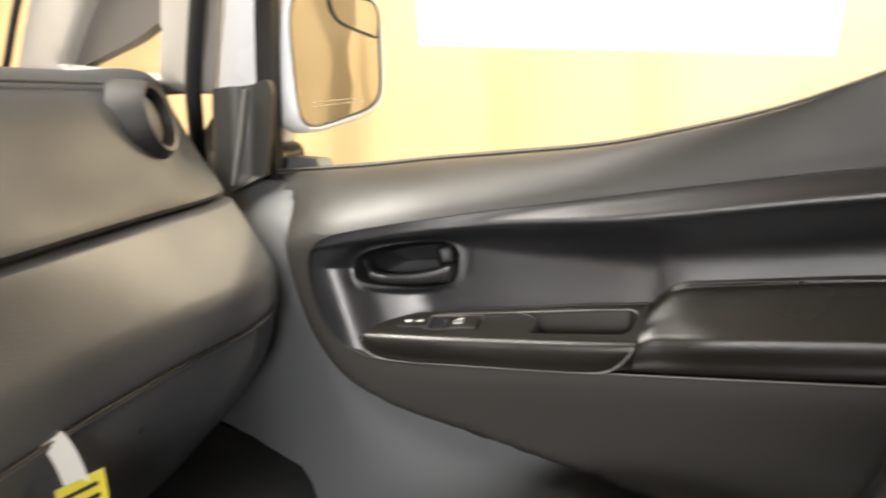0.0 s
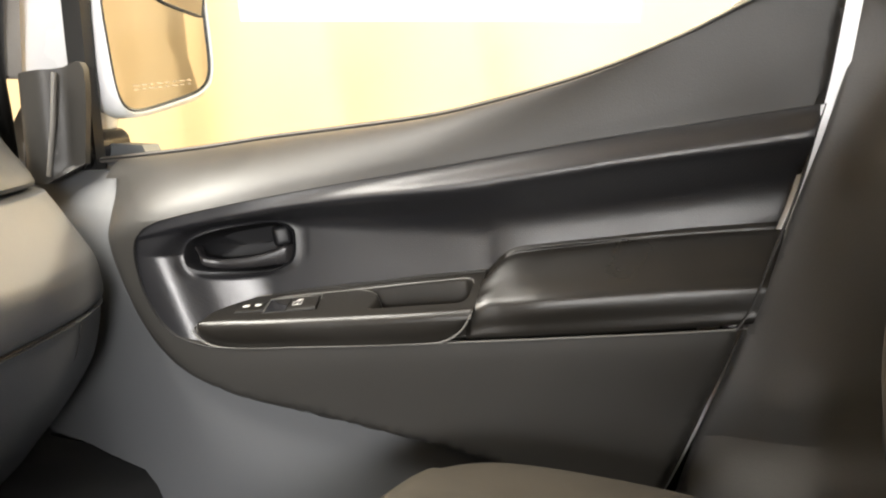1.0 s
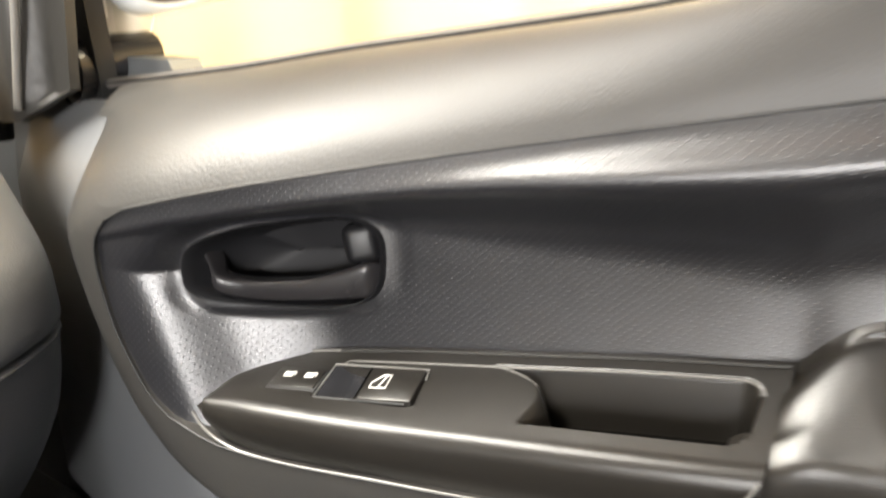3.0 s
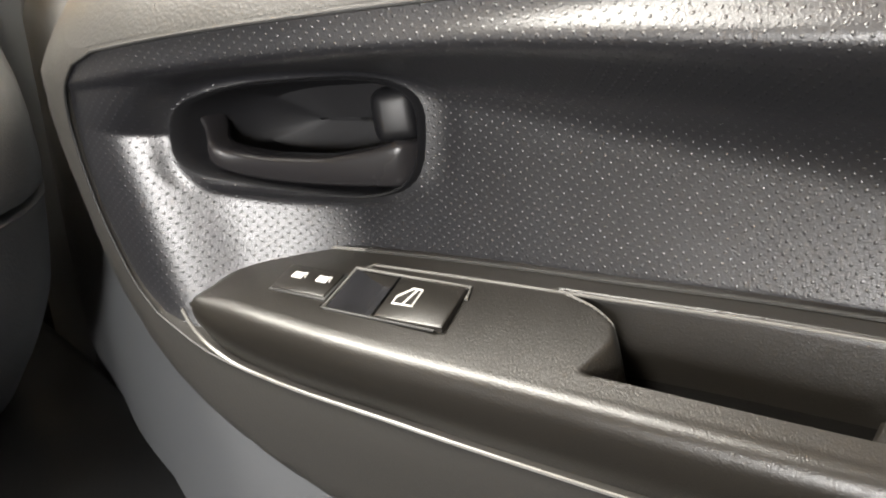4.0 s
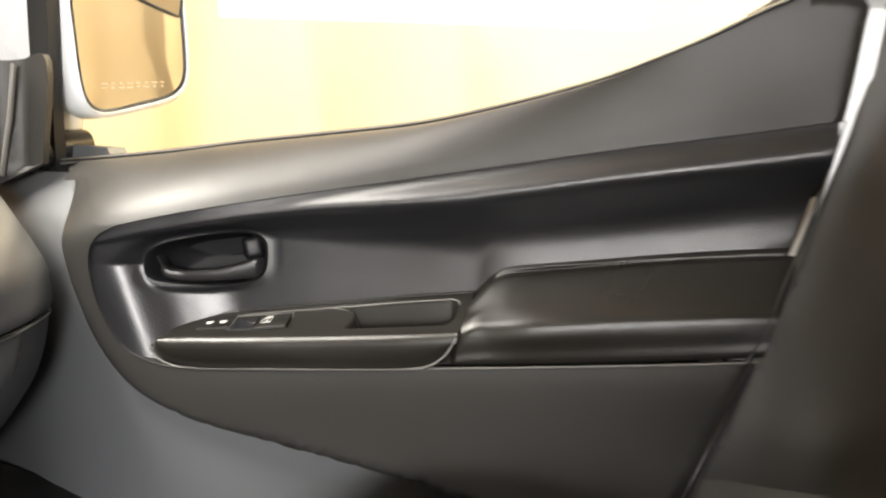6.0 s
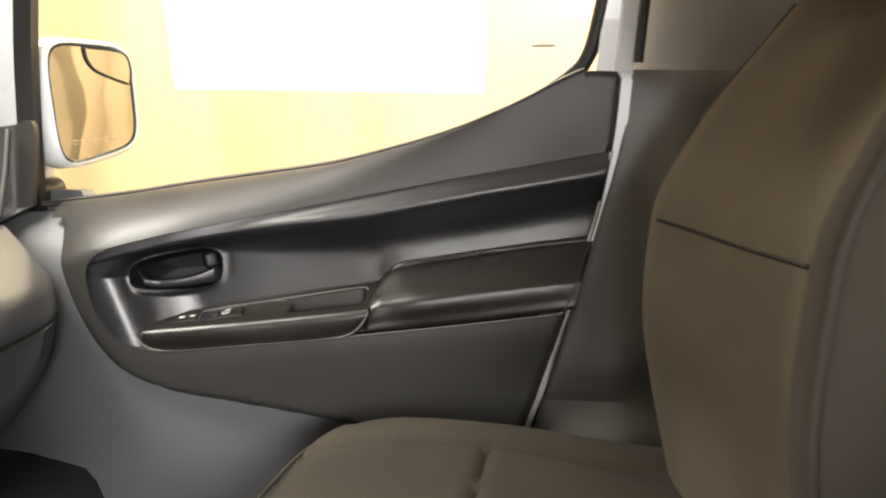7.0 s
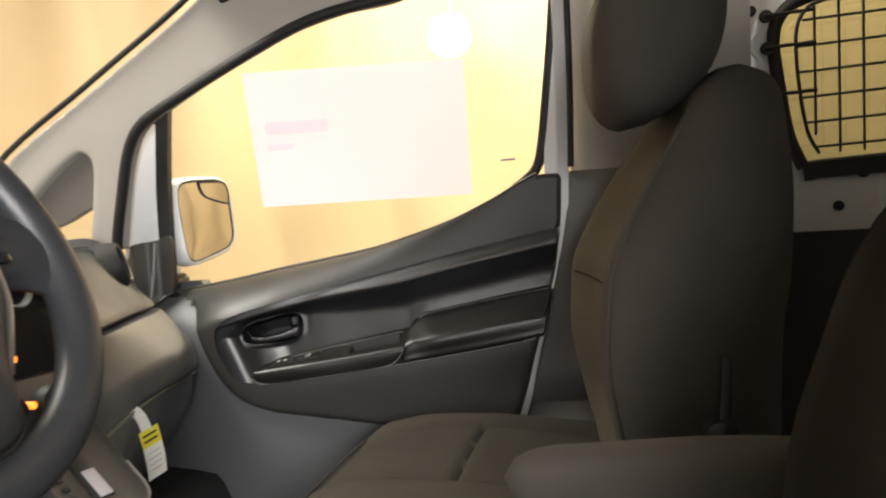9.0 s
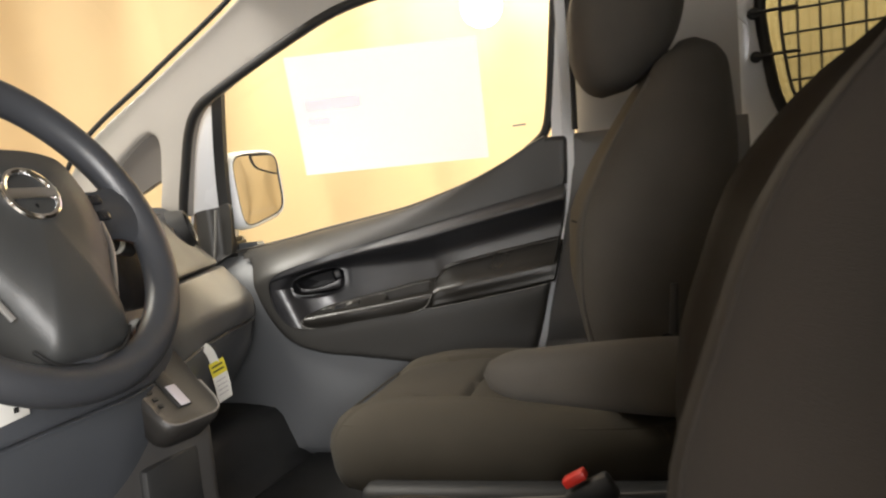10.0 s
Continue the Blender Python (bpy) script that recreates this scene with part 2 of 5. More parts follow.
def tube(points, r, sides=10, flat=1.0, closed=False, up=(0, 1, 0)):
    """A round bar along points; r is a number or a function of 0..1."""
    pts = [Vector(p) for p in points]
    n = len(pts)
    rows = []
    for i, p in enumerate(pts):
        a = pts[(i - 1) % n] if closed or i else pts[0]
        b = pts[(i + 1) % n] if closed or i < n - 1 else pts[-1]
        t = (b - a).normalized()
        u = t.cross(Vector(up))
        if u.length < 1e-4:
            u = t.cross(Vector((0.3, 0.2, 1)))
        u.normalize()
        w = t.cross(u)
        rad = r(i / max(1, n - 1)) if callable(r) else r
        rows.append([p + rad * (math.cos(q) * u + flat * math.sin(q) * w) for q in (2 * math.pi * k / sides for k in range(sides))])
    if closed:
        rows.append(rows[0])
    return loft(rows, ring=True, caps=not closed)


def box(size, at=(0, 0, 0), bevel=0.0, turn=None, segments=2, bm=None):
    bm = bm or bmesh.new()
    made = bmesh.ops.create_cube(bm, size=1.0)["verts"]
    bmesh.ops.scale(bm, vec=size, verts=made)
    if bevel:
        edges = list({e for v in made for e in v.link_edges})
        res = bmesh.ops.bevel(bm, geom=edges, offset=bevel, segments=segments, affect="EDGES", profile=0.5)
        made = list({v for f in res["faces"] for v in f.verts} | {v for v in made if v.is_valid})
    if turn is not None:
        bmesh.ops.transform(bm, matrix=turn.to_4x4(), verts=made)
    bmesh.ops.translate(bm, vec=at, verts=made)
    return bm


def disc(r, depth, at, axis, sides=24, bevel=0.0):
    """A short cylinder with its axis along a direction."""
    bm = bmesh.new()
    made = bmesh.ops.create_cone(bm, cap_ends=True, segments=sides, radius1=r, radius2=r, depth=depth)["verts"]
    if bevel:
        edges = [e for e in bm.edges if len([f for f in e.link_faces if len(f.verts) > 4]) == 1]
        bmesh.ops.bevel(bm, geom=edges, offset=bevel, segments=2, affect="EDGES", profile=0.5)
    m = Vector(axis).to_track_quat("Z", "Y").to_matrix().to_4x4()
    m.translation = at
    bmesh.ops.transform(bm, matrix=m, verts=bm.verts)
    return bm


def inside(poly, x, z):
    c = False
    j = len(poly) - 1
    for i in range(len(poly)):
        (xi, zi), (xj, zj) = poly[i], poly[j]
        if (zi > z) != (zj > z) and x < (xj - xi) * (z - zi) / (zj - zi) + xi:
            c = not c
        j = i
    return c


def edge_gap(poly, x, z):
    best = 9.0
    for i in range(len(poly)):
        (ax, az), (bx, bz) = poly[i - 1], poly[i]
        dx, dz = bx - ax, bz - az
        t = max(0.0, min(1.0, ((x - ax) * dx + (z - az) * dz) / (dx * dx + dz * dz + 1e-12)))
        best = min(best, math.hypot(x - ax - t * dx, z - az - t * dz))
    return best


def sheet(outer, holes, depth, thick, step, roll=0.0, hole_roll=True):
    """A panel over a closed outline in x and z, with openings: its face at y = depth(x, z), thick behind it, with rolled edges."""
    loops = [[tuple(p) for p in outer]] + [[tuple(p) for p in h] for h in holes]
    pts, edges = [], []
    for lp in loops:
        s = len(pts)
        pts += [Vector(p) for p in lp]
        edges += [(s + i, s + (i + 1) % len(lp)) for i in range(len(lp))]
    xs, zs = [p[0] for p in loops[0]], [p[1] for p in loops[0]]
    nx, nz = int((max(xs) - min(xs)) / step), int((max(zs) - min(zs)) / step)
    for i in range(1, nx):
        for k in range(1, nz):
            x, z = min(xs) + (i + 0.5 * (k % 2)) * step, min(zs) + k * step
            if inside(loops[0], x, z) and not any(inside(h, x, z) for h in loops[1:]) and min(edge_gap(lp, x, z) for lp in loops) > step * 0.35:
                pts.append(Vector((x, z)))
    if roll:
        for lp in loops if hole_roll else loops[:1]:
            n = len(lp)
            for ring in (0.15, 0.45, 1.0):
                for i in range(n):
                    a, b = Vector(lp[i - 1]), Vector(lp[(i + 1) % n])
                    t = (b - a).normalized()
                    for s in (1, -1):
                        q = Vector(lp[i]) + s * roll * ring * Vector((-t.y, t.x))
                        if inside(loops[0], *q) and not any(inside(h, *q) for h in loops[1:]) and edge_gap(lp, *q) > roll * ring * 0.9:
                            pts.append(q)
    vs, _, fs, *_ = delaunay_2d_cdt(pts, edges, [], 0, 1e-6)
    bm = bmesh.new()
    made = []
    for v in vs:
        y = depth(v.x, v.y)
        if roll:
            g = min(edge_gap(lp, v.x, v.y) for lp in (loops if hole_roll else loops[:1]))
            if g < roll:
                y += roll * (1 - math.sqrt(max(0.0, 1 - (1 - g / roll) ** 2)))
        made.append(bm.verts.new((v.x, y, v.y)))
    for f in fs:
        cx, cz = sum(vs[i].x for i in f) / len(f), sum(vs[i].y for i in f) / len(f)
        if inside(loops[0], cx, cz) and not any(inside(h, cx, cz) for h in loops[1:]):
            bm.faces.new([made[i] for i in f])
    for v in [v for v in bm.verts if not v.link_faces]:
        bm.verts.remove(v)
    got = bmesh.ops.extrude_face_region(bm, geom=bm.faces[:])
    bmesh.ops.translate(bm, vec=(0, thick, 0), verts=[g for g in got["geom"] if isinstance(g, bmesh.types.BMVert)])
    return bm


def xz(ctrl, n=8):
    return [(p.x, p.y) for p in curve([(a, b, 0) for a, b in ctrl], n)]


def strip_line(points, width, thick, side):
    """A flat band along points, its width along `side`."""
    s = Vector(side).normalized()
    pts = [Vector(p) for p in points]
    rows = []
    for i, p in enumerate(pts):
        t = (pts[min(i + 1, len(pts) - 1)] - pts[max(i - 1, 0)]).normalized()
        n = t.cross(s).normalized()
        w = n.cross(t).normalized()
        rows.append([p + w * a * width / 2 + n * b * thick / 2 for a, b in ((-1, -1), (1, -1), (1, 1), (-1, 1))])
    return loft(rows, ring=True, caps=True)


# ---- the booth round the van ----
def drape(name, a, b, z0, z1, folds, depth, label, seed):
    """A hanging cloth between two points of the plan, with soft uneven folds."""
    rng = random.Random(seed)
    a, b = Vector((*a, 0)), Vector((*b, 0))
    t = (b - a).normalized()
    n = Vector((-t.y, t.x, 0))
    length = (b - a).length
    waves = [(rng.uniform(0.6, 1.7) * folds, rng.uniform(0, 6.28), rng.uniform(0.4, 1.0), rng.uniform(-0.6, 0.6)) for _ in range(6)]
    cols = int(length / 0.022)
    rows = []
    for k in range(27):
        h = k / 26
        row = []
        for i in range(cols + 1):
            s = i / cols * length
            w = sum(c * math.sin(f * s + p + q * 2.0 * h) for f, p, c, q in waves) / 3
            sag = depth * w * (0.55 + 0.45 * (1 - h)) + 0.02 * math.sin(9 * s + 5 * h)
            sag += depth * 0.32 * (1 - abs(math.sin(3.1 * s + 1.3 * math.sin(1.7 * s + 2.2 * h) + 0.9 * h))) ** 2
            row.append(a + t * s + n * sag + Vector((0, 0, z0 + (z1 - z0) * h)))
        rows.append(row)
    ob = finish(name, loft(rows), M_DRAPE)
    return tagged(ob, label, "curtain", "drapes round the van")


GROUND = 0.12
ob = finish("ground", box((14, 14, 0.2), (0, 0, GROUND - 0.1)), M_CONCRETE)
tagged(ob, "bare grey concrete workshop floor under the van", "floor", kind="structure")
ob = finish("ceiling", box((14, 14, 0.2), (0, 0, 3.6)), M_CEIL)
tagged(ob, "plain pale workshop ceiling above the drapes", "ceiling", kind="structure")
drape("drape", (-4.2, 2.75), (3.6, 2.75), GROUND, 3.5, 6.5, 0.075, "cream cloth drape hanging in soft folds beside the van", 3)
drape("drape", (-3.4, 3.2), (-3.4, -3.2), GROUND, 3.5, 5.0, 0.07, "cream cloth drape hanging in folds before the windscreen", 5)
drape("drape", (4.6, -3.4), (4.6, 3.2), GROUND, 3.5, 5.0, 0.07, "cream cloth drape closing the booth behind the van", 8)
ob = finish("wall_south", box((14, 0.2, 3.6), (0, -4.2, GROUND + 1.8)), M_CEIL)
tagged(ob, "plain pale workshop wall", "wall", kind="structure")

flood = thing("floodlight", "round warm floodlight glowing in front of the drape", "lamp")
part("lens", disc(0.085, 0.03, (-0.15, 2.50, 1.95), (0.1, -1, -0.15)), M_BULB, flood, "glowing round lens")
part("housing", disc(0.07, 0.08, (-0.155, 2.556, 1.958), (0.1, -1, -0.15), bevel=0.02), M_DARK, flood)
part("pole", tube([(-0.16, 2.60, 1.97), (-0.16, 2.62, 3.5)], 0.006), M_SILVER, flood)

# ---- the van's shell ----
def pillar_y(x, z):
    return 0.87 - 0.25 * (z - 1.2)


def glass_y(x, z):
    return 0.95 + 0.06 * x - 0.165 * (z - 1.26)


def side_y(x, z):
    return 1.05 + 0.05 * (x - 0.8) - 0.10 * (z - 1.4)


def setting(name, bm, mtl, label, category, sharp=40.0):
    return tagged(finish(name, bm, mtl, sharp=sharp), label, category, kind="structure")


# windscreen pillar with its quarter light
pillar_outline = xz([(-0.93, 1.215), (-0.77, 1.385), (-0.51, 1.518), (-0.336, 1.603), (-0.25, 1.648), (-0.16, 1.70)], 14) + \
    xz([(0.25, 1.70), (0.154, 1.612), (-0.017, 1.594), (-0.160, 1.550), (-0.357, 1.474), (-0.423, 1.440), (-0.461, 1.393), (-0.496, 1.317), (-0.538, 1.20)], 14)
quarter = xz([(-0.80, 1.235), (-0.70, 1.33), (-0.60, 1.392), (-0.560, 1.398), (-0.552, 1.36), (-0.60, 1.222)], 10)
setting("a_pillar_trim", sheet(pillar_outline, [quarter], pillar_y, 0.03, 0.016, 0.008), M_PILLAR, "pale grey plastic windscreen pillar trim", "pillar trim")
visible_quarter = xz([(-0.79, 1.23), (-0.72, 1.25), (-0.656, 1.268), (-0.592, 1.292), (-0.585, 1.275), (-0.612, 1.215), (-0.70, 1.20)], 5)
setting("quarter_trim", sheet(xz([(-0.85, 1.18), (-0.80, 1.27), (-0.70, 1.345), (-0.60, 1.405), (-0.54, 1.41), (-0.535, 1.36), (-0.58, 1.20)], 5), [visible_quarter],
                                lambda x, z: pillar_y(x, z) + 0.022, 0.02, 0.03), M_QUARTER, "dark grey plastic surround of the small quarter window", "window trim")
setting("quarter_glass", sheet(xz([(-0.85, 1.18), (-0.70, 1.345), (-0.55, 1.41), (-0.58, 1.20)], 3), [], lambda x, z: pillar_y(x, z) + 0.05, 0.004, 0.1), M_GLASS,
        "small clear quarter window", "window")
edge = [(x, pillar_y(x, z) - 0.010, z + 0.004) for x, z in xz([(-0.93, 1.222), (-0.77, 1.388), (-0.51, 1.521), (-0.336, 1.606), (-0.25, 1.651), (-0.16, 1.703)], 6)]
setting("windscreen_seal", tube(edge, 0.006), M_BLACK, "black rubber windscreen edge seal", "seal")
seal = [(x, pillar_y(x, z) + 0.004, z) for x, z in xz([(-0.575, 1.05), (-0.552, 1.15), (-0.538, 1.214), (-0.496, 1.317), (-0.461, 1.393), (-0.423, 1.439), (-0.357, 1.472), (-0.160, 1.547), (-0.017, 1.591), (0.154, 1.609), (0.30, 1.618), (0.44, 1.62)], 6)]
setting("door_seal", tube(seal, 0.011), M_BLACK, "black rubber seal along the door opening", "seal")

# windscreen glass and roof
ws = [[Vector((-0.93 + 0.70 * h, -0.36 + 1.14 * w - 0.05 * h * (2 * w - 1), 1.20 + 0.46 * h + 0.03 * math.sin(math.pi * w) * h)) + Vector((-0.16 * math.sin(math.pi * w), 0, 0)) for w in [i / 16 for i in range(17)]] for h in [i / 8 for i in range(9)]]
ob = setting("windscreen", loft(ws), M_GLASS, "wide clear windscreen", "window")
ob.visible_shadow = False
roof = [[(x, 0.21 + 0.60 * w, 1.665 + 0.09 * (1 - w * w)) for x in (-0.26, 0.2, 0.7, 1.3, 2.4)] for w in [i / 8 - 1 for i in range(17)]]
bm = loft(roof)
got = bmesh.ops.extrude_face_region(bm, geom=bm.faces[:])
bmesh.ops.translate(bm, vec=(0, 0, 0.03), verts=[g for g in got["geom"] if isinstance(g, bmesh.types.BMVert)])
setting("roof", bm, M_HEAD, "pale cloth headliner under the van roof", "roof")
setting("roof_rail", tube([(0.10, 0.80, 1.655), (0.5, 0.84, 1.66), (1.2, 0.90, 1.66), (2.4, 0.92, 1.66)], 0.045), M_HEAD, "padded roof edge above the door", "roof edge")

# rear side wall with its window
win = xz([(0.835, 1.262), (0.812, 1.32), (0.800, 1.395), (0.790, 1.50), (0.805, 1.548), (0.845, 1.572), (0.93, 1.580), (1.35, 1.585), (1.42, 1.55), (1.44, 1.45), (1.44, 1.31), (1.41, 1.275), (1.2, 1.268), (0.95, 1.266)], 4)
rear_outline = [(0.745, 1.72), (0.735, 1.50), (0.735, 1.14), (2.4, 1.10), (2.4, 1.72)]
setting("rear_side_panel", sheet(rear_outline, [win], side_y, 0.04, 0.06, 0.010), M_WHITE, "white painted metal side wall of the load bay", "panel")
setting("load_bay_trim", sheet([(0.72, 1.14), (0.72, 0.50), (2.4, 0.50), (2.4, 1.11)], [], lambda x, z: side_y(x, z) - 0.01, 0.03, 0.2), M_BLANK, "black lower lining of the load bay", "panel")
setting("rear_window_seal", tube([(x, side_y(x, z) - 0.002, z) for x, z in win + win[:1]], 0.012), M_BLACK, "black rubber surround of the load bay window", "seal")
setting("rear_window_glass", sheet(win[::2], [], lambda x, z: side_y(x, z) + 0.03, 0.004, 0.2), M_TINT, "clear load bay window", "window")
setting("rear_bulkhead", box((0.04, 1.7, 1.3), (2.42, 0.21, 1.1)), M_WHITE, "white painted rear doors of the van", "panel")
setting("driver_side_panel", box((1.6, 0.05, 1.25), (1.6, -0.62, 1.1)), M_WHITE, "white painted side wall behind the driver", "panel")

# door post: grey upper trim, darker lower trim
upper_post = [(0.405, 1.72), (0.400, 1.292), (0.74, 1.28), (0.75, 1.72)]
setting("b_pillar_upper_trim", sheet(upper_post, [], lambda x, z: 0.995 + 0.05 * (x - 0.4) - 0.10 * (z - 1.3), 0.04, 0.05, 0.010), M_BTRIM, "grey plastic upper door post trim", "pillar trim")
lower_post = xz([(0.400, 1.288), (0.388, 1.20), (0.379, 1.151), (0.366, 1.10), (0.343, 1.012), (0.307, 0.879), (0.279, 0.777), (0.248, 0.62)], 5) + [(0.75, 0.62), (0.75, 1.285)]


def post_y(x, z):
    y = 0.948 + 0.10 * max(0, x - 0.36) + 0.07 * smooth(0.40, 0.48, x) * smooth(1.28, 0.80, z)
    y -= 0.030 * math.exp(-((x - 0.47) / 0.035) ** 2) * smooth(1.28, 1.15, z)
    y += 0.025 * smooth(0.90, 0.84, z) - 0.02 * smooth(0.84, 0.80, z)
    return y


setting("b_pillar_lower_trim", sheet(lower_post, [], post_y, 0.04, 0.02, 0.006), M_BLOW, "dark grey moulded plastic lower door post trim", "pillar trim")
jamb = xz([(0.409, 1.66), (0.402, 1.45), (0.392, 1.285)], 6)
setting("door_jamb_edge", strip_line([(x - 0.004, 0.950 - 0.165 * max(0, z - 1.29), z) for x, z in jamb], 0.020, 0.006, (1, 0.35, 0)), M_WHITE, "white painted edge of the door opening", "door jamb")
jamb2 = xz([(0.424, 1.66), (0.416, 1.45), (0.406, 1.295)], 8)
setting("door_jamb_seal", tube([(x, 0.942 - 0.165 * max(0, z - 1.29), z) for x, z in jamb2], 0.006), M_BLACK, "black rubber door seal", "seal")

# floor, kick panel, sill
setting("van_floor", box((3.2, 1.75, 0.06), (0.82, 0.19, 0.47)), M_FLOOR, "black rubber cab floor", "floor")
setting("kick_panel", sheet([(-1.0, 0.45), (0.9, 0.45), (0.9, 0.62), (-0.20, 0.78), (-0.40, 1.12), (-1.0, 1.12)], [], lambda x, z: 0.955, 0.03, 0.1), M_SHELL, "grey plastic kick panel beside the footwell", "panel")
setting("firewall", box((0.05, 1.7, 0.60), (-0.80, 0.2, 0.78)), M_DARK, "black lining at the front of the footwell", "panel")

# ---- passenger door ----
door = thing("passenger_door", "closed van door with charcoal plastic trim and clear window", "door")
sill_z = along([(-0.47, 1.096), (-0.30, 1.118), (-0.20, 1.134), (-0.10, 1.148), (0.0, 1.163), (0.08, 1.182), (0.168, 1.208), (0.253, 1.243), (0.32, 1.277), (0.345, 1.286), (0.39, 1.284)])
crease_z = along([(-0.37, 1.018), (-0.33, 1.031), (-0.30, 1.041), (-0.25, 1.056), (-0.20, 1.069), (-0.10, 1.091), (0.0, 1.111), (0.10, 1.131), (0.20, 1.151), (0.30, 1.169), (0.38, 1.184)])
line_z = along([(-0.31, 0.965), (-0.286, 0.945), (-0.268, 0.934), (-0.243, 0.923), (-0.21, 0.917), (-0.19, 0.9175), (-0.10, 0.925), (0.0, 0.934), (0.10, 0.944), (0.20, 0.956), (0.30, 0.970), (0.38, 0.984)])
front_edge = [(-0.425, 1.094), (-0.393, 1.087), (-0.368, 1.070), (-0.353, 1.048), (-0.333, 1.000), (-0.310, 0.950), (-0.283, 0.910), (-0.248, 0.881), (-0.19, 0.859), (-0.13, 0.848), (-0.045, 0.832), (0.03, 0.817), (0.15, 0.787), (0.245, 0.752)]
rear_edge = [(0.252, 0.755), (0.264, 0.785), (0.292, 0.866), (0.317, 0.945), (0.338, 1.014), (0.362, 1.099), (0.377, 1.181), (0.382, 1.222), (0.386, 1.276)]
door_outline = xz(front_edge, 5) + xz(rear_edge, 4) + [(x, sill_z(x)) for x in [0.38 - 0.8 * i / 50 for i in range(50)]]


crease_y = along([(-0.43, 0.885), (-0.36, 0.833), (-0.315, 0.814), (-0.288, 0.811), (-0.20, 0.830), (-0.10, 0.864), (0.0, 0.893), (0.10, 0.914), (0.20, 0.928), (0.30, 0.937), (0.38, 0.940)])
line_y = along([(-0.37, 0.826), (-0.33, 0.820), (-0.288, 0.818), (-0.20, 0.824), (-0.10, 0.840), (0.0, 0.860), (0.10, 0.881), (0.20, 0.897), (0.30, 0.909), (0.38, 0.918)])
base_y = along([(-0.37, 0.830), (-0.28, 0.824), (-0.15, 0.837), (0.0, 0.865), (0.15, 0.894), (0.30, 0.920)])


def trim_y(x, z):
    zc, zl, zs = crease_z(x), line_z(x), sill_z(x)
    if z > zc:
        w = min(1.0, (z - zc) / (zs - zc))
        return crease_y(x) + (0.930 + 0.01 * x - crease_y(x)) * (0.22 * w + 0.78 * (1 - (1 - w ** (1.5 + 0.5 * smooth(0.12, 0.26, x))) ** 0.5))
    if z < zl:
        return line_y(x) + (base_y(x) - line_y(x)) * smooth(0.0, 0.10, zl - z) + 0.06 * max(0.0, zl - z - 0.01)
    return line_y(x) + (crease_y(x) - line_y(x)) * (z - zl) / (zc - zl)


insert_outline = xz([(-0.250, 0.9245), (-0.268, 0.938), (-0.285, 0.965), (-0.292, 0.985), (-0.2955, 1.010), (-0.291, 1.030), (-0.278, 1.0445)], 6)
insert_outline += [(x, crease_z(x)) for x in [-0.262 + 0.64 * i / 48 for i in range(49)]]
insert_outline += xz([(0.374, 1.165), (0.361, 1.099), (0.337, 1.014), (0.331, 0.993)], 4)
insert_outline += [(x, line_z(x)) for x in [0.32 - 0.56 * i / 40 for i in range(41)]]
part("door_trim", sheet(door_outline, [insert_outline], trim_y, 0.014, 0.009, 0.009, hole_roll=False), M_TRIM, door, "grained charcoal plastic trim")

rows = []
for i in range(141):
    x = -0.405 + 0.745 * i / 140
    row, span_w = [], 0.965 - 0.72 * smooth(-0.27, -0.37, x)
    for k in range(25):
        z = crease_z(x) + (sill_z(x) - crease_z(x)) * (1 - span_w * (1 - k / 24) ** 1.8)
        row.append((x, trim_y(x, z) - 0.0006 * smooth(0, 3, k), z))
    rows.append(row + [(x, row[-1][1] + 0.004, row[-1][2] + 0.0003), (x, row[-1][1] + 0.012, row[-1][2] - 0.0005), (x, row[-1][1] + 0.014, row[-1][2] - 0.02)])
part("belt_top", loft(rows), M_TRIM, door, sharp=80)

HX, HZ, SL = -0.1955, 1.018, 0.13


def handle_y(a):
    return 0.8690 + 0.46 * a - 0.006 * smooth(0.02, 0.052, -a)


# the line along which the insert meets the switch plate and the rear pad
shelf_z = along([(-0.30, 0.930), (-0.246, 0.936), (-0.225, 0.951), (-0.20, 0.958), (-0.15, 0.968), (-0.10, 0.977), (-0.05, 0.985), (0.0, 0.994), (0.05, 1.002), (0.07, 1.006), (0.082, 1.017), (0.10, 1.026), (0.20, 1.044), (0.30, 1.061), (0.36, 1.070)])
shelf_y = along([(-0.30, 0.822), (-0.246, 0.838), (-0.225, 0.868), (-0.20, 0.881), (-0.15, 0.892), (-0.10, 0.901), (-0.05, 0.910), (0.0, 0.918), (0.05, 0.925), (0.10, 0.932), (0.20, 0.948), (0.30, 0.958), (0.36, 0.962)])
columns = {}


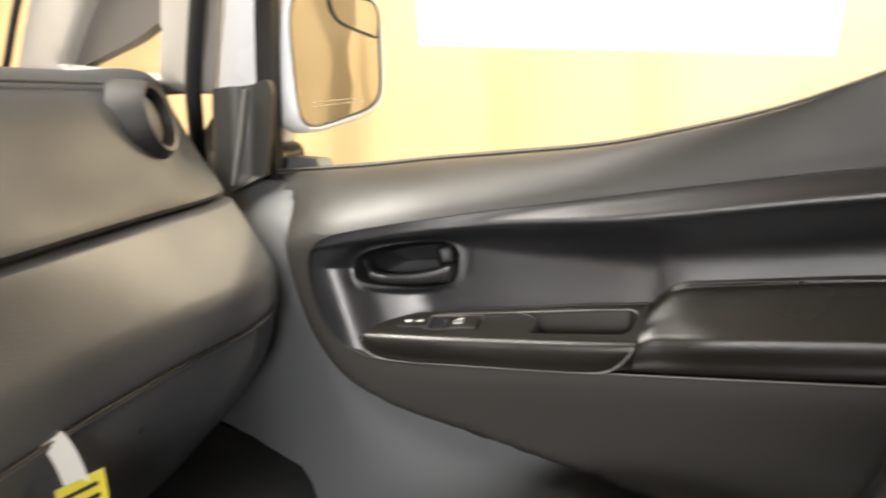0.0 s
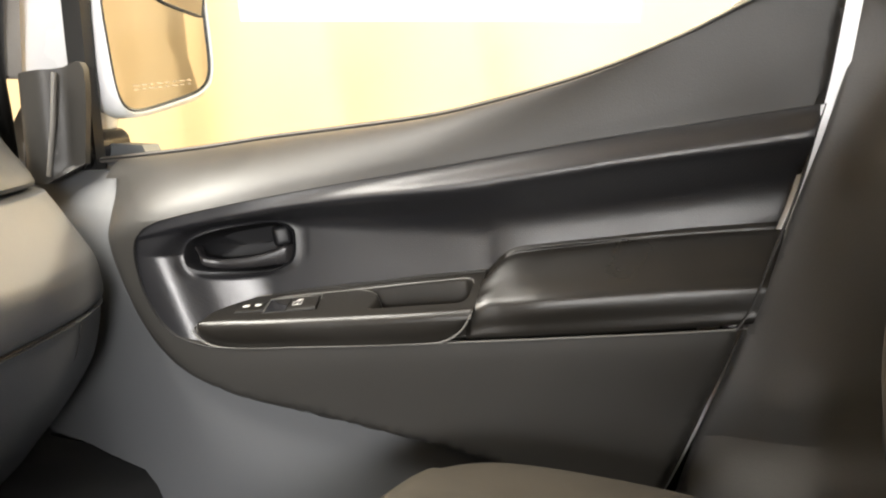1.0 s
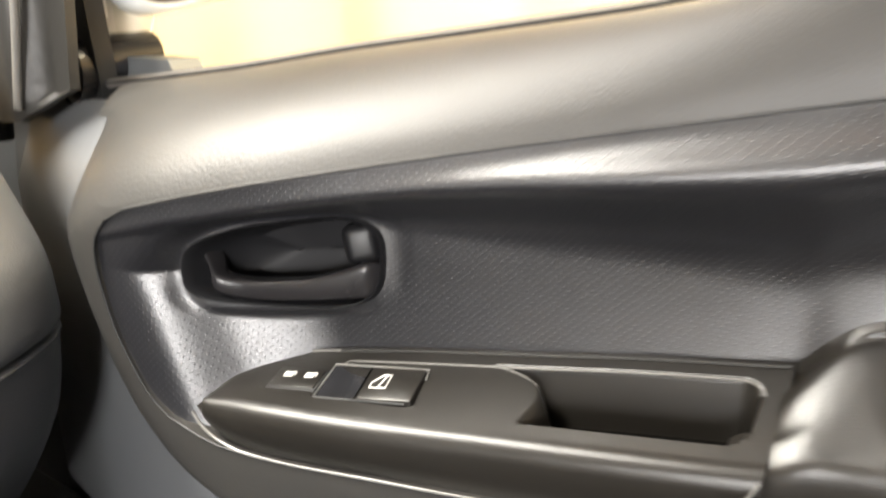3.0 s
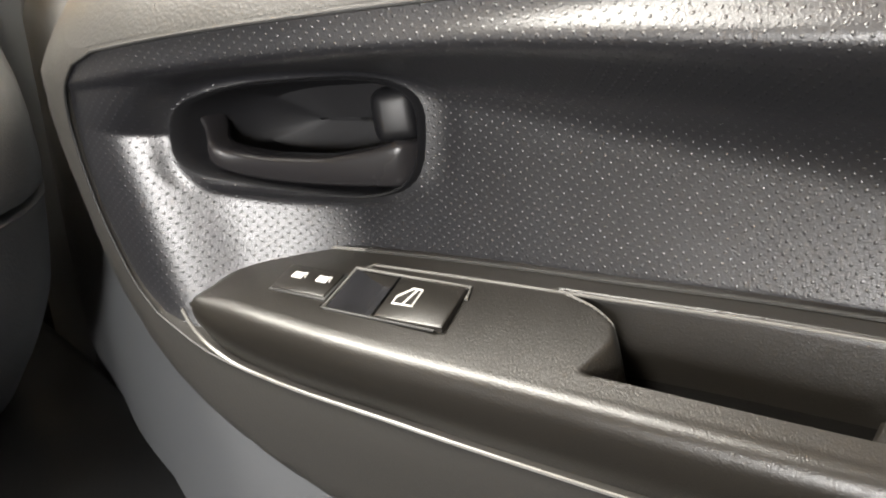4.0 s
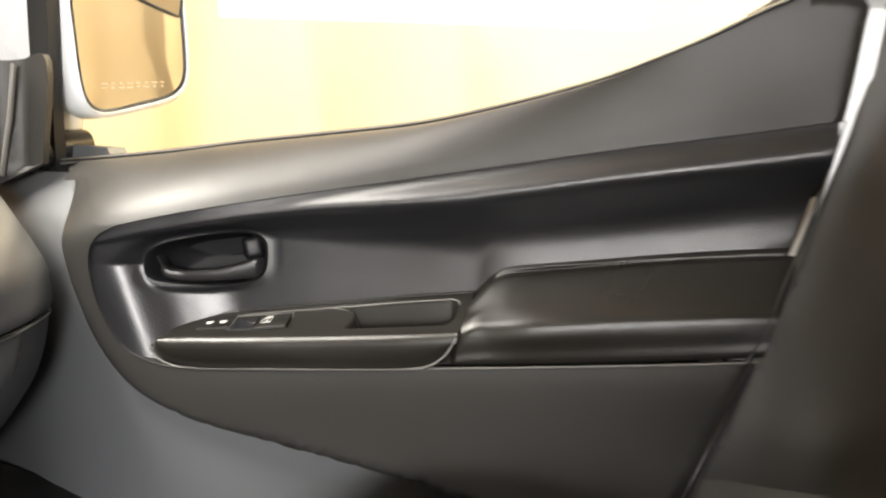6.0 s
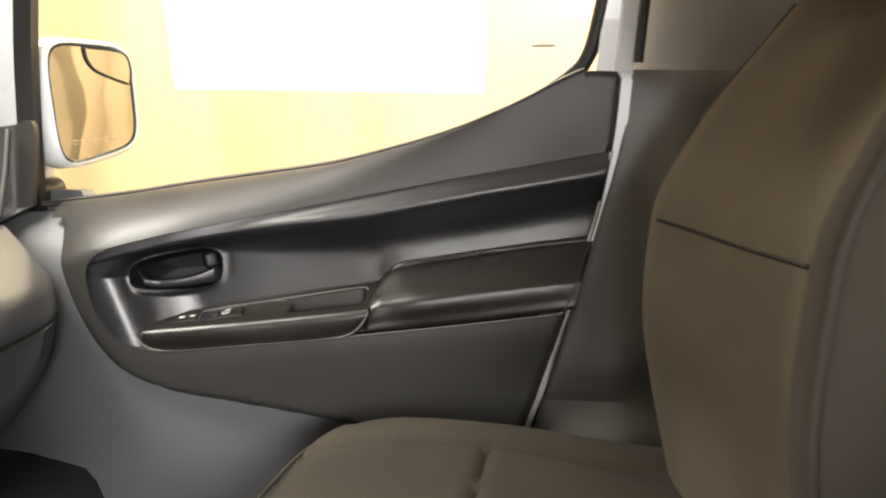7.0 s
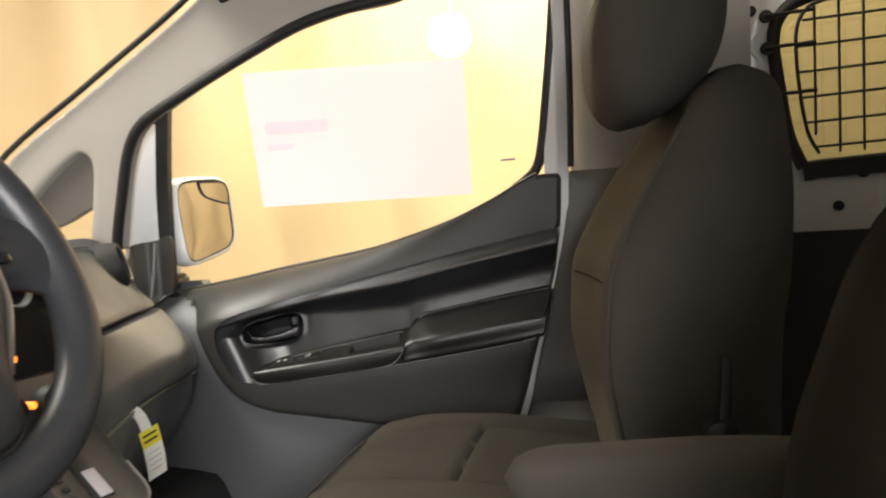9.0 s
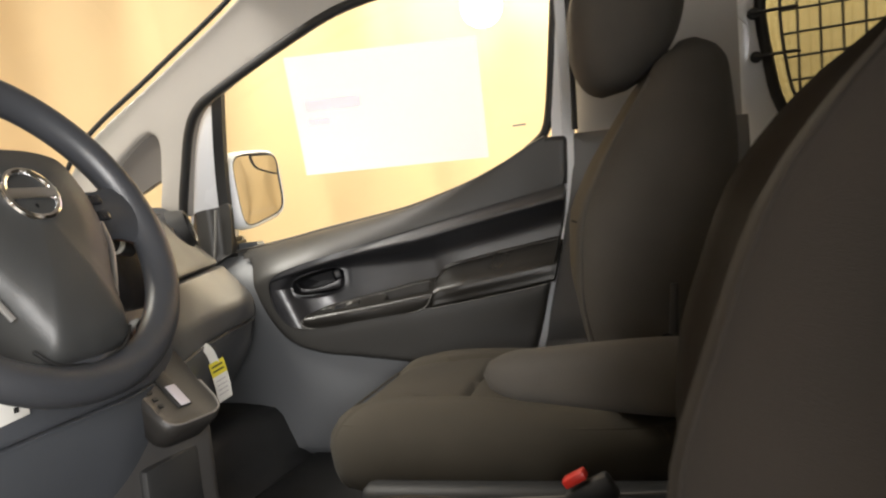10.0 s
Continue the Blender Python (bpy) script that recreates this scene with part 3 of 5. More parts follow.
def column(x):
    """The insert's depth below the crease at x: a band that leans up, a soft overhang, and a foot that leans up again."""
    if x not in columns:
        high = crease_z(x) - shelf_z(x)
        band, turn = 0.010 + 0.002 * smooth(-0.10, 0.10, x), 0.010 + 0.016 * smooth(-0.15, 0.08, x)
        out = -0.04 - 0.15 * smooth(-0.16, 0.0, x) + 0.14 * smooth(0.06, 0.18, x)
        down = [high * k / 80 for k in range(81)]
        rise = -0.42 * smooth(-0.20, 0.02, x)
        lean = [(0.7 * rise + 1.5 * rise * smooth(0.1 * band, band, d)) * (1 - smooth(band, band + turn, d)) + out * smooth(0.50 * high, 1.10 * high, d) for d in down]
        over = [smooth(band, band + turn, d) - smooth(band + turn, (0.38 + 0.20 * smooth(-0.16, -0.02, x) + 0.26 * smooth(-0.06, 0.14, x)) * high, d) for d in down]
        step = high / 80
        gain = (shelf_y(x) - crease_y(x) - sum(lean) * step) / (sum(over) * step)
        y, ys = crease_y(x), []
        for a, b in zip(lean, over):
            ys.append(y)
            y += (a + gain * b) * step
        columns[x] = (down, ys)
    return columns[x]


def insert_y(x, z):
    u = max(x, -0.215)
    down, ys = column(u)
    d = (crease_z(x) - z) * down[-1] / max(0.02, crease_z(x) - shelf_z(x) if x > -0.215 else crease_z(x) - shelf_z(-0.215))
    y = crease_y(x) - crease_y(u) + float(np.interp(d, down, ys)) + 0.35 * max(0.0, d - down[-1])
    q = x - (-0.268 + max(0.0, 1.014 - z) * 0.38 + max(0.0, z - 1.012) * 0.9)
    q = 0.5 * (q + math.sqrt(q * q + 0.00012))
    rim = trim_y(x, z) + 0.0005
    wall = rim + 0.60 * q + 0.75 * (q + 0.024 - math.sqrt((q - 0.024) ** 2 + 0.00006)) / 2
    soft = 0.001 + 0.011 * smooth(0.004, 0.03, d)
    h = max(0.0, soft - abs(y - wall)) / soft
    y = min(y, wall) - h * h * soft / 4
    a = x - HX
    q = ((abs(a) / 0.050) ** 3.2 + (abs(z - HZ - SL * a) / 0.0260) ** 3.2) ** 0.3125
    return y + (handle_y(a) - y) * (1 - smooth(1.04, 1.40 - 0.16 * smooth(0.0, 0.04, -a), q)) + 0.001


insert_top = along([(-0.2955, 1.010), (-0.294, 1.021), (-0.291, 1.030), (-0.285, 1.0385), (-0.278, 1.0445), (-0.268, 1.0498)] + [(x, crease_z(x)) for x in [-0.255 + 0.633 * i / 30 for i in range(31)]])
insert_low = along([(-0.2955, 1.010), (-0.292, 0.985), (-0.285, 0.965), (-0.277, 0.950), (-0.268, 0.938), (-0.250, 0.9245)] + [(x, line_z(x)) for x in [-0.24 + 0.565 * i / 24 for i in range(25)]] + [(0.331, 0.993), (0.337, 1.014), (0.349, 1.056), (0.361, 1.099), (0.374, 1.165)])


def insert_grid(hole):
    """The insert as a fine grid between its upper and lower edge, open where the handle bowl sits."""
    xs = [-0.2955 + 0.0155 * (i / 16) ** 1.8 for i in range(16)] + [-0.28 + 0.16 * i / 100 for i in range(100)] + [-0.12 + 0.494 * i / 150 for i in range(151)]
    rows = []
    for x in xs:
        a, b = insert_top(x), insert_low(x)
        rows.append([(x, insert_y(x, a + (b - a) * k / 84), a + (b - a) * k / 84) for k in range(85)])
    bm = loft(rows)
    gone = [f for f in bm.faces if inside(hole, f.calc_center_median().x, f.calc_center_median().z)]
    bmesh.ops.delete(bm, geom=gone, context="FACES")
    return bm


# armrest with switch plate and pocket
edge_z = along([(-0.232, 0.938), (-0.222, 0.943), (-0.15, 0.952), (-0.05, 0.962), (0.05, 0.974), (0.10, 0.981)])
edge_y = along([(-0.232, 0.832), (-0.222, 0.822), (-0.15, 0.830), (-0.05, 0.852), (0.05, 0.871), (0.10, 0.881)])
back_y = along([(-0.232, 0.838), (-0.226, 0.856), (-0.215, 0.871), (-0.20, 0.879), (-0.15, 0.890), (-0.10, 0.899), (-0.05, 0.908), (0.0, 0.916), (0.05, 0.923), (0.10, 0.930)])
back_z = along([(-0.232, 0.940), (-0.226, 0.948), (-0.215, 0.954), (-0.20, 0.958), (-0.15, 0.968), (-0.10, 0.977), (-0.05, 0.985), (0.0, 0.994), (0.05, 1.002), (0.10, 1.010)])
low_z = along([(-0.232, 0.935), (-0.224, 0.926), (-0.212, 0.920), (-0.195, 0.9175), (-0.10, 0.925), (0.0, 0.934), (0.030, 0.9375), (0.046, 0.942), (0.058, 0.951), (0.066, 0.963), (0.070, 0.974)])


def on_plate(x, s, up=0.0):
    """A place on the switch plate: x along the door, s from its back (0) to its edge (1)."""
    return Vector((x, back_y(x) + (edge_y(x) + 0.008 - back_y(x)) * s, back_z(x) + (edge_z(x) + 0.0005 - back_z(x)) * s + up))


end_x = along([(0.15, -0.075), (0.28, -0.053), (0.42, -0.042), (0.55, -0.040), (0.84, -0.043)])


def pocket(x, s):
    """How deep the open pocket is sunk: 1 inside, 0 outside its rounded outline, with a rolled edge at its front."""
    v = (s - 0.51) * 0.053
    d = max(0.0, x - 0.050) ** 2 + max(0.0, abs(v) - 0.0085) ** 2
    ramp = (x - end_x(s)) / (0.005 + 0.017 * smooth(0.25, 0.55, s))
    return (1 - smooth(0.0080, 0.0100, math.sqrt(d))) * smooth(0.0, 1.0, ramp)


def hollow(x, s):
    """The finger well in front of the window switch."""
    return smooth(-0.1600, -0.1585, x) * smooth(-0.1345, -0.1360, x) * smooth(0.30, 0.325, s) * smooth(0.80, 0.775, s)


rows = []
for i in range(261):
    x = -0.232 + 0.302 * i / 260
    ye, yb, ze, zl = edge_y(x), back_y(x), edge_z(x), low_z(x)
    k = math.sqrt(smooth(-0.234, -0.20, x) * 0.98 + 0.02)
    row = [(x, yb + 0.014, back_z(x) + 0.002), (x, yb + 0.004, back_z(x) + 0.001)]
    for j in range(61):
        p = on_plate(x, j / 60)
        row.append((x, p.y, p.z - 0.052 * pocket(x, j / 60) - 0.008 * hollow(x, j / 60)))
    for a in range(1, 9):
        q = a / 8 * math.pi / 2
        row.append((x, ye + 0.008 * k * (1 - math.sin(q)), ze - 0.011 * k * (1 - math.cos(q))))
    for s in (0.2, 0.4, 0.6, 0.85, 1.0):
        row.append((x, ye + (line_y(x) + 0.005 - ye) * s * s, ze - 0.011 * k + (zl - ze + 0.011 * k) * s))
    row.append((x, line_y(x) + 0.018, zl - 0.001))
    rows.append(row)
armrest = part("armrest", loft(rows, caps=True), M_REST, door, "charcoal plastic armrest with open pocket", sharp=55)

# faces sunk into the pocket get the painted shade colour
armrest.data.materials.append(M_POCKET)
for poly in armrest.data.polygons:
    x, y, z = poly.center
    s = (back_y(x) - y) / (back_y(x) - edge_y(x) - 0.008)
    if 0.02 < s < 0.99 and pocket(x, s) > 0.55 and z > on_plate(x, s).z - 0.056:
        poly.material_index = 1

pad_z1 = along([(0.048, 0.982), (0.062, 0.992), (0.070, 0.999), (0.082, 1.0125), (0.095, 1.0225), (0.11, 1.0275), (0.20, 1.0435), (0.30, 1.0605), (0.345, 1.067)])
pad_y1 = along([(0.048, 0.915), (0.07, 0.913), (0.082, 0.920), (0.095, 0.9255), (0.11, 0.927), (0.20, 0.937), (0.30, 0.946), (0.345, 0.950)])
pad_z2 = along([(0.048, 0.958), (0.07, 0.972), (0.085, 0.979), (0.11, 0.983), (0.20, 0.996), (0.30, 1.009), (0.345, 1.014)])
pad_y2 = along([(0.048, 0.880), (0.07, 0.880), (0.10, 0.885), (0.20, 0.902), (0.30, 0.917), (0.345, 0.925)])
rows = []
for i in range(161):
    x = 0.048 + 0.292 * i / 160
    tuck = 1 - smooth(0.0625, 0.0680, x)
    flat = smooth(0.08, 0.14, x)
    y1, z1 = pad_y1(x) + 0.004 * tuck + 0.008 * flat, pad_z1(x) - 0.014 * tuck - 0.002 * flat
    y2, z2, yl, zl = pad_y2(x) + 0.003 * tuck - 0.004 * flat, pad_z2(x) - 0.006 * tuck + 0.001 * flat, line_y(x) + 0.006 + 0.003 * tuck, line_z(x)
    out, ys = (y1 - y2, z1 - z2), shelf_y(x)
    prof = [(ys + 0.014, z1 + 0.019), (ys + 0.0045, z1 + 0.0105), (ys - 0.0008, z1 + 0.0045), (max(ys - 0.0055, y1 + 0.002), z1 + 0.0010), (y1 - 0.10 * out[0], z1 - 0.09 * out[1]), (y1 - 0.5 * out[0], z1 - 0.50 * out[1]), (y2 + 0.011, z2 + 0.0105),
            (y2 + 0.0025, z2 + 0.0015), (y2 + 0.0005, z2 - 0.0095), (y2 * 0.5 + yl * 0.5, (z2 + zl) / 2 - 0.003), (yl, zl + 0.003), (yl + 0.018, zl - 0.001)]
    prof = curve([(0, a, b) for a, b in prof], 4)
    rows.append([(x + 0.27 * (p.z - 1.0) * smooth(0.20, 0.34, x), p.y, p.z) for p in prof])
part("armrest_pad", loft(rows, caps=True), M_REST, door, "charcoal rear armrest with two soft ridges", sharp=75)


seam_loop = [(x, trim_y(x, z) - 0.0005, z) for x, z in insert_outline]
part("insert_seam", tube(seam_loop, 0.0008, 6, closed=True), M_BLACK, door)
# pale beads draw the highlight along the armrest's lower and back edges
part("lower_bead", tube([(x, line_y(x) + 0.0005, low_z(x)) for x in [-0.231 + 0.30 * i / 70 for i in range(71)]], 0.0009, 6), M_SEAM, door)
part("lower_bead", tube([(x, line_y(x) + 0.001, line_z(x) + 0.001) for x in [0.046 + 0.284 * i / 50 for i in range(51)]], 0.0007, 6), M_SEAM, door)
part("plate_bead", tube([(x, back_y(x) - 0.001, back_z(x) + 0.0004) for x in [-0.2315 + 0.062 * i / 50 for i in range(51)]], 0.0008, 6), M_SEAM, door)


def plate_turn(x):
    u = (on_plate(x + 0.01, 0.5) - on_plate(x - 0.01, 0.5)).normalized()
    v = (on_plate(x, 0.2) - on_plate(x, 0.8)).normalized()
    v = (v - u * v.dot(u)).normalized()
    return Matrix((u, v, u.cross(v))).transposed()


T1 = plate_turn(-0.172)
part("switch_rim", box((0.034, 0.0195, 0.003), on_plate(-0.178, 0.55, -0.0007), 0.0008, T1), M_BLACK, armrest)
lock = part("lock_switch", box((0.0315, 0.017, 0.006), on_plate(-0.178, 0.55, -0.0014), 0.0008, T1), M_REST, armrest, "black lock switch with white padlock symbols")
for dx in (-0.007, 0.007):
    c = on_plate(-0.178 + dx, 0.53, 0.0021)
    part("symbol", box((0.0058, 0.0040, 0.0006), c, 0.0002, T1), M_PRINT, lock)
    part("symbol", tube([c + T1 @ Vector(p) for p in ((0.0022, 0.0016, 0), (0.0040, 0.0022, 0), (0.0044, -0.0008, 0))], 0.0004, 6, up=(0, 0, 1)), M_PRINT, lock)
T2 = plate_turn(-0.125)
WX = -0.1305
well = part("switch_well", loft([[on_plate(WX - 0.029, 0.55, 0.0006) + T2 @ Vector((a, b, c)) for b in (-0.0125, -0.004, 0.004, 0.0125)] for a, c in ((0.0, 0.0), (0.003, -0.0004), (0.007, -0.0030), (0.013, -0.0052), (0.018, -0.0058), (0.022, -0.0046), (0.024, -0.0018), (0.0245, 0.0009))]), M_GLOSS, armrest, "hollow in front of the window switch")
# pale tube paints the highlight on the well's rim
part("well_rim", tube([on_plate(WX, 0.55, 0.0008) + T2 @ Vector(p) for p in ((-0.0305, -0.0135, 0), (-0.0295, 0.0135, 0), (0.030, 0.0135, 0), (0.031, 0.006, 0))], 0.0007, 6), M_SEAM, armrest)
part("well_rim", tube([on_plate(WX, 0.55, 0.0006) + T2 @ Vector(p) for p in ((-0.0305, -0.0135, 0), (0.026, -0.0135, 0))], 0.0007, 6), M_BLACK, armrest)
rocker = part("window_switch", box((0.034, 0.025, 0.006), on_plate(WX + 0.0125, 0.55, -0.0008), 0.0016, T2 @ Matrix.Rotation(radians(-2), 3, "Y")), M_REST, armrest, "rocker window switch with a white window symbol")
c = on_plate(-0.1245, 0.55, 0.0026)
icon = [c + T2 @ Vector(p) for p in ((-0.0055, -0.005, -0.0003), (0.0045, -0.005, 0.0001), (0.0045, 0.005, 0.0001), (0.0, 0.005, 0.0), (-0.0055, -0.001, -0.0003))]
part("symbol", tube(icon, 0.00042, 6, closed=True, up=(0, 0, 1)), M_PRINT, rocker)
part("symbol", tube([icon[2].lerp(icon[3], 0.5), icon[0].lerp(icon[1], 0.5)], 0.0004, 6, up=(1, 0, 0)), M_PRINT, rocker)

part("plate_bead", tube([(x, back_y(x) - 0.001, back_z(x) + 0.0002) for x in [-0.170 + 0.238 * i / 50 for i in range(51)]], 0.0009, 6), M_TRIM, door)
edge_line = [on_plate(-0.162, 0.40, 0.0002), on_plate(-0.160, 0.30, 0.0002)] + [on_plate(-0.157 + 0.205 * i / 40, 0.200 - 0.02 * smooth(0, 40, i), 0.0003) for i in range(41)]
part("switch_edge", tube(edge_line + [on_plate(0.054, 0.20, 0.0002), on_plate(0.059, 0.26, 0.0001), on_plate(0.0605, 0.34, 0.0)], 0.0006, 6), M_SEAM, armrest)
# highlight on the plate's end edge, painted as a thinning pale tube
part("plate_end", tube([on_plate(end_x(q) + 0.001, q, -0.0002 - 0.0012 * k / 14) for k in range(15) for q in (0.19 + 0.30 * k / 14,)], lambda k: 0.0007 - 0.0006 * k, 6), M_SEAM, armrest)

# inside handle: bowl, pull lever and lock knob


def handle_pt(a, b, y):
    """a along the handle, b up, y out of it."""
    return Vector((HX + a, handle_y(a) + y, HZ + SL * a + b))


def bowl_loop(grow, y):
    pts = []
    for i in range(40):
        q = 2 * math.pi * i / 40
        ca, sa = math.cos(q), math.sin(q)
        n = 3.2
        a = 0.0515 * (abs(ca) ** (2 / n)) * (1 if ca > 0 else -1)
        h = 0.0250 * (1.0 + (0.10 if sa > 0 else 0.24) * a / 0.0515)
        b = h * (abs(sa) ** (2 / n)) * (1 if sa > 0 else -1)
        pts.append(handle_pt(a * grow, b * (1 + (grow - 1) * 1.6), y))
    return pts


bezel = part("handle_bezel", loft([bowl_loop(1.045, 0.030), bowl_loop(1.042, 0.003), bowl_loop(1.034, -0.0010), bowl_loop(1.018, -0.0026), bowl_loop(1.0, -0.0018), bowl_loop(0.98, 0.004), bowl_loop(0.94, 0.022), bowl_loop(0.82, 0.036), bowl_loop(0.4, 0.040), bowl_loop(0.02, 0.040)], ring=True), M_RIM, door, "black door handle bowl")
lever_top = along([(0.0, 0.009), (0.08, 0.0), (0.18, -0.006), (0.35, -0.0088), (0.55, -0.009), (0.80, -0.005), (0.93, -0.001), (1.0, -0.004)])
lever_low = along([(0.0, 0.004), (0.06, -0.009), (0.15, -0.0165), (0.28, -0.0205), (0.60, -0.0228), (0.93, -0.0232), (1.0, -0.020)])
rows = []
for i in range(41):
    s = i / 40
    a = -0.0490 + 0.0990 * s
    top, bot = lever_top(s), lever_low(s)
    mid, h = (top + bot) / 2, (top - bot) / 2
    out = 0.0005 - 0.004 * math.sin(math.pi * min(1.0, s * 0.75)) + 0.010 * (1 - smooth(0.0, 0.12, s)) + 0.006 * smooth(0.95, 1.0, s)
    row = []
    for k in range(24):
        q = 2 * math.pi * k / 24
        sv, cv = math.sin(q), math.cos(q)
        row.append(handle_pt(a, mid + h * abs(sv) ** 0.55 * (1 if sv > 0 else -1), out + 0.007 - 0.007 * abs(cv) ** 0.55 * (1 if cv > 0 else -1)))
    rows.append(row)
part("pull_lever", loft(rows, ring=True, caps=True), M_BOWL, bezel, "black pull lever", sharp=50)
part("lock_knob", box((0.021, 0.018, 0.024), handle_pt(0.0345, 0.0085, 0.012), 0.0060, Matrix.Rotation(radians(-14), 3, "Y") @ Matrix.Rotation(radians(32), 3, "Z"), 4), M_KNOB, bezel, "shiny dark grey lock knob")

part("insert_panel", insert_grid([(p.x, p.z) for p in bowl_loop(1.01, 0.0)]), M_INSERT, door, "black plastic insert with small raised dots", sharp=60)

flange = xz([(0.228, 0.70)] + [(x + 0.005 - 0.008 * smooth(1.04, 0.96, z) - 0.004 * smooth(1.14, 1.20, z), z) for x, z in rear_edge], 5)
flange_y = along([(0.70, 1.000), (0.90, 0.988), (1.0, 0.970), (1.08, 0.962), (1.18, 0.958), (1.24, 0.955), (1.29, 0.954)])
part("door_flange", strip_line([(x + 0.002, flange_y(z), z) for x, z in flange], 0.022, 0.008, (1, 0, 0)), M_WHITE, door, "white painted door edge")
core_outline = [(x - 0.035 * smooth(0.15, 0.25, x) * smooth(1.28, 1.20, z), z - 0.012 * smooth(1.05, 1.10, z)) for x, z in door_outline]
part("edge_seal", strip_line([(x + 0.020, 1.032 - 0.045 * smooth(1.0, 1.1, z), z) for x, z in flange], 0.050, 0.004, (1, 0, 0)), M_BLACK, door, "black rubber seal behind the door edge")
part("door_core", sheet(core_outline, [], lambda x, z: 0.988, 0.012, 0.06), M_SHELL, door, "grey pressed steel inner door")
part("outer_skin", sheet([(-0.62, 0.30), (0.42, 0.30), (0.45, 1.12), (-0.62, 1.02)], [], lambda x, z: 1.035 - 0.03 * smooth(0.7, 0.3, z), 0.012, 0.12), M_WHITE, door, "white painted outer door skin")

# window: glass, channel, frame
glass_outline = [(x, sill_z(x) - 0.004) for x in [-0.44 + 0.76 * i / 40 for i in range(41)]] + xz([(0.335, 1.300), (0.349, 1.343), (0.369, 1.457), (0.392, 1.607), (0.396, 1.636), (0.12, 1.636), (-0.064, 1.611), (-0.213, 1.564), (-0.398, 1.479), (-0.425, 1.30), (-0.455, 1.10)], 4)
pane = part("window_glass", sheet(glass_outline, [], lambda x, z: glass_y(x, z) + 0.004, 0.004, 0.05), M_GLASS, door, "clear side window")
pane.visible_shadow = False
part("frame_front", sheet([(-0.56, 1.17), (-0.525, 1.33), (-0.50, 1.40), (-0.45, 1.475), (-0.405, 1.50), (-0.44, 1.30), (-0.465, 1.15)], [], lambda x, z: glass_y(x, z) - 0.008, 0.02, 0.03), M_WHITE, door, "white painted frame by the mirror")
chan = [(x, glass_y(x, z) - 0.012, z) for x, z in xz([(-0.405, 1.485), (-0.44, 1.30), (-0.466, 1.085)], 8)]
part("window_channel", strip_line(chan, 0.028, 0.016, (1, 0, 0)), M_DARK, door, "black front window channel")
top = [(x, glass_y(x, z) - 0.008, z) for x, z in xz([(-0.44, 1.462), (-0.398, 1.485), (-0.213, 1.570), (-0.064, 1.617), (0.12, 1.642), (0.40, 1.645)], 8)]
part("window_seal", tube(top, 0.010), M_BLACK, door)
back = [(x, glass_y(x, z) - 0.006, z) for x, z in xz([(0.296, 1.264), (0.318, 1.278), (0.340, 1.300), (0.354, 1.343), (0.374, 1.457), (0.397, 1.607), (0.40, 1.65)], 8)]
part("window_seal", tube(back, 0.010), M_BLACK, door)
part("frame_rear", sheet([(0.352, 1.275), (0.360, 1.35), (0.38, 1.457), (0.402, 1.607), (0.405, 1.66), (0.422, 1.66), (0.412, 1.45), (0.400, 1.275)], [], lambda x, z: glass_y(x, z) - 0.014, 0.02, 0.03), M_WHITE, door, "white painted rear window frame")
def sill_strip(dy, dz):
    return [(x, 0.930 + 0.01 * x + dy, sill_z(x) + dz) for x in [-0.45 + 0.79 * i / 80 for i in range(81)]]


part("sill_seal", tube(sill_strip(0.011, 0.0016), 0.0034), M_QUARTER, door, "grey window lip")
for dy, dz in ((0.0078, 0.0022), (0.0135, 0.0046)):
    part("sill_line", tube(sill_strip(dy, dz), 0.0012, 6), M_BLACK, door)
part("frame_top", sheet(xz([(-0.45, 1.475), (-0.36, 1.515), (-0.20, 1.585), (-0.05, 1.635), (0.12, 1.655), (0.42, 1.66)], 4) + [(0.42, 1.72), (-0.1, 1.70), (-0.4, 1.58)], [], lambda x, z: glass_y(x, z) - 0.004, 0.02, 0.05), M_WHITE, door, "white painted top window frame")
shell_curve = along([(-0.56, 0.900), (-0.46, 0.878), (-0.38, 0.858), (-0.28, 0.852), (-0.15, 0.874), (0.0, 0.915), (0.15, 0.965), (0.25, 0.985), (0.36, 0.995)])


def shell_y(x, z):
    return shell_curve(x) + (0.918 - shell_curve(x)) * smooth(1.03, 1.088, z) * (1 - smooth(-0.1, 0.1, x)) + 0.015 * smooth(0.82, 0.6, z)


shell_hole = [(0.0 + 0.86 * (x - 0.0), 1.0 + 0.86 * (z - 1.0)) for x, z in door_outline[::2]]
part("door_shell", sheet([(-0.56, 1.12), (-0.47, 1.088), (-0.41, 1.090), (-0.3, 1.10), (0.0, 1.14), (0.30, 1.19), (0.275, 1.0), (0.165, 0.60), (-0.1, 0.60), (-0.56, 0.60)], [shell_hole], shell_y, 0.03, 0.03), M_SHELL, door, "grey painted inner door panel")
sail_outline = xz([(-0.475, 1.075), (-0.534, 1.076), (-0.592, 1.118), (-0.575, 1.150), (-0.545, 1.184), (-0.515, 1.204), (-0.465, 1.212), (-0.424, 1.213), (-0.433, 1.10)], 5)
part("mirror_sail", sheet(sail_outline, [], lambda x, z: 0.893 - 0.02 * smooth(-0.455, -0.475, x) + 0.05 * smooth(-0.50, -0.56, x), 0.008, 0.008), M_TRIM, door, "black plastic corner cover by the mirror")
part("sail_bead", tube([(-0.470, 0.872, 1.085), (-0.458, 0.874, 1.15), (-0.452, 0.876, 1.208)], 0.003), M_SEAM, door)


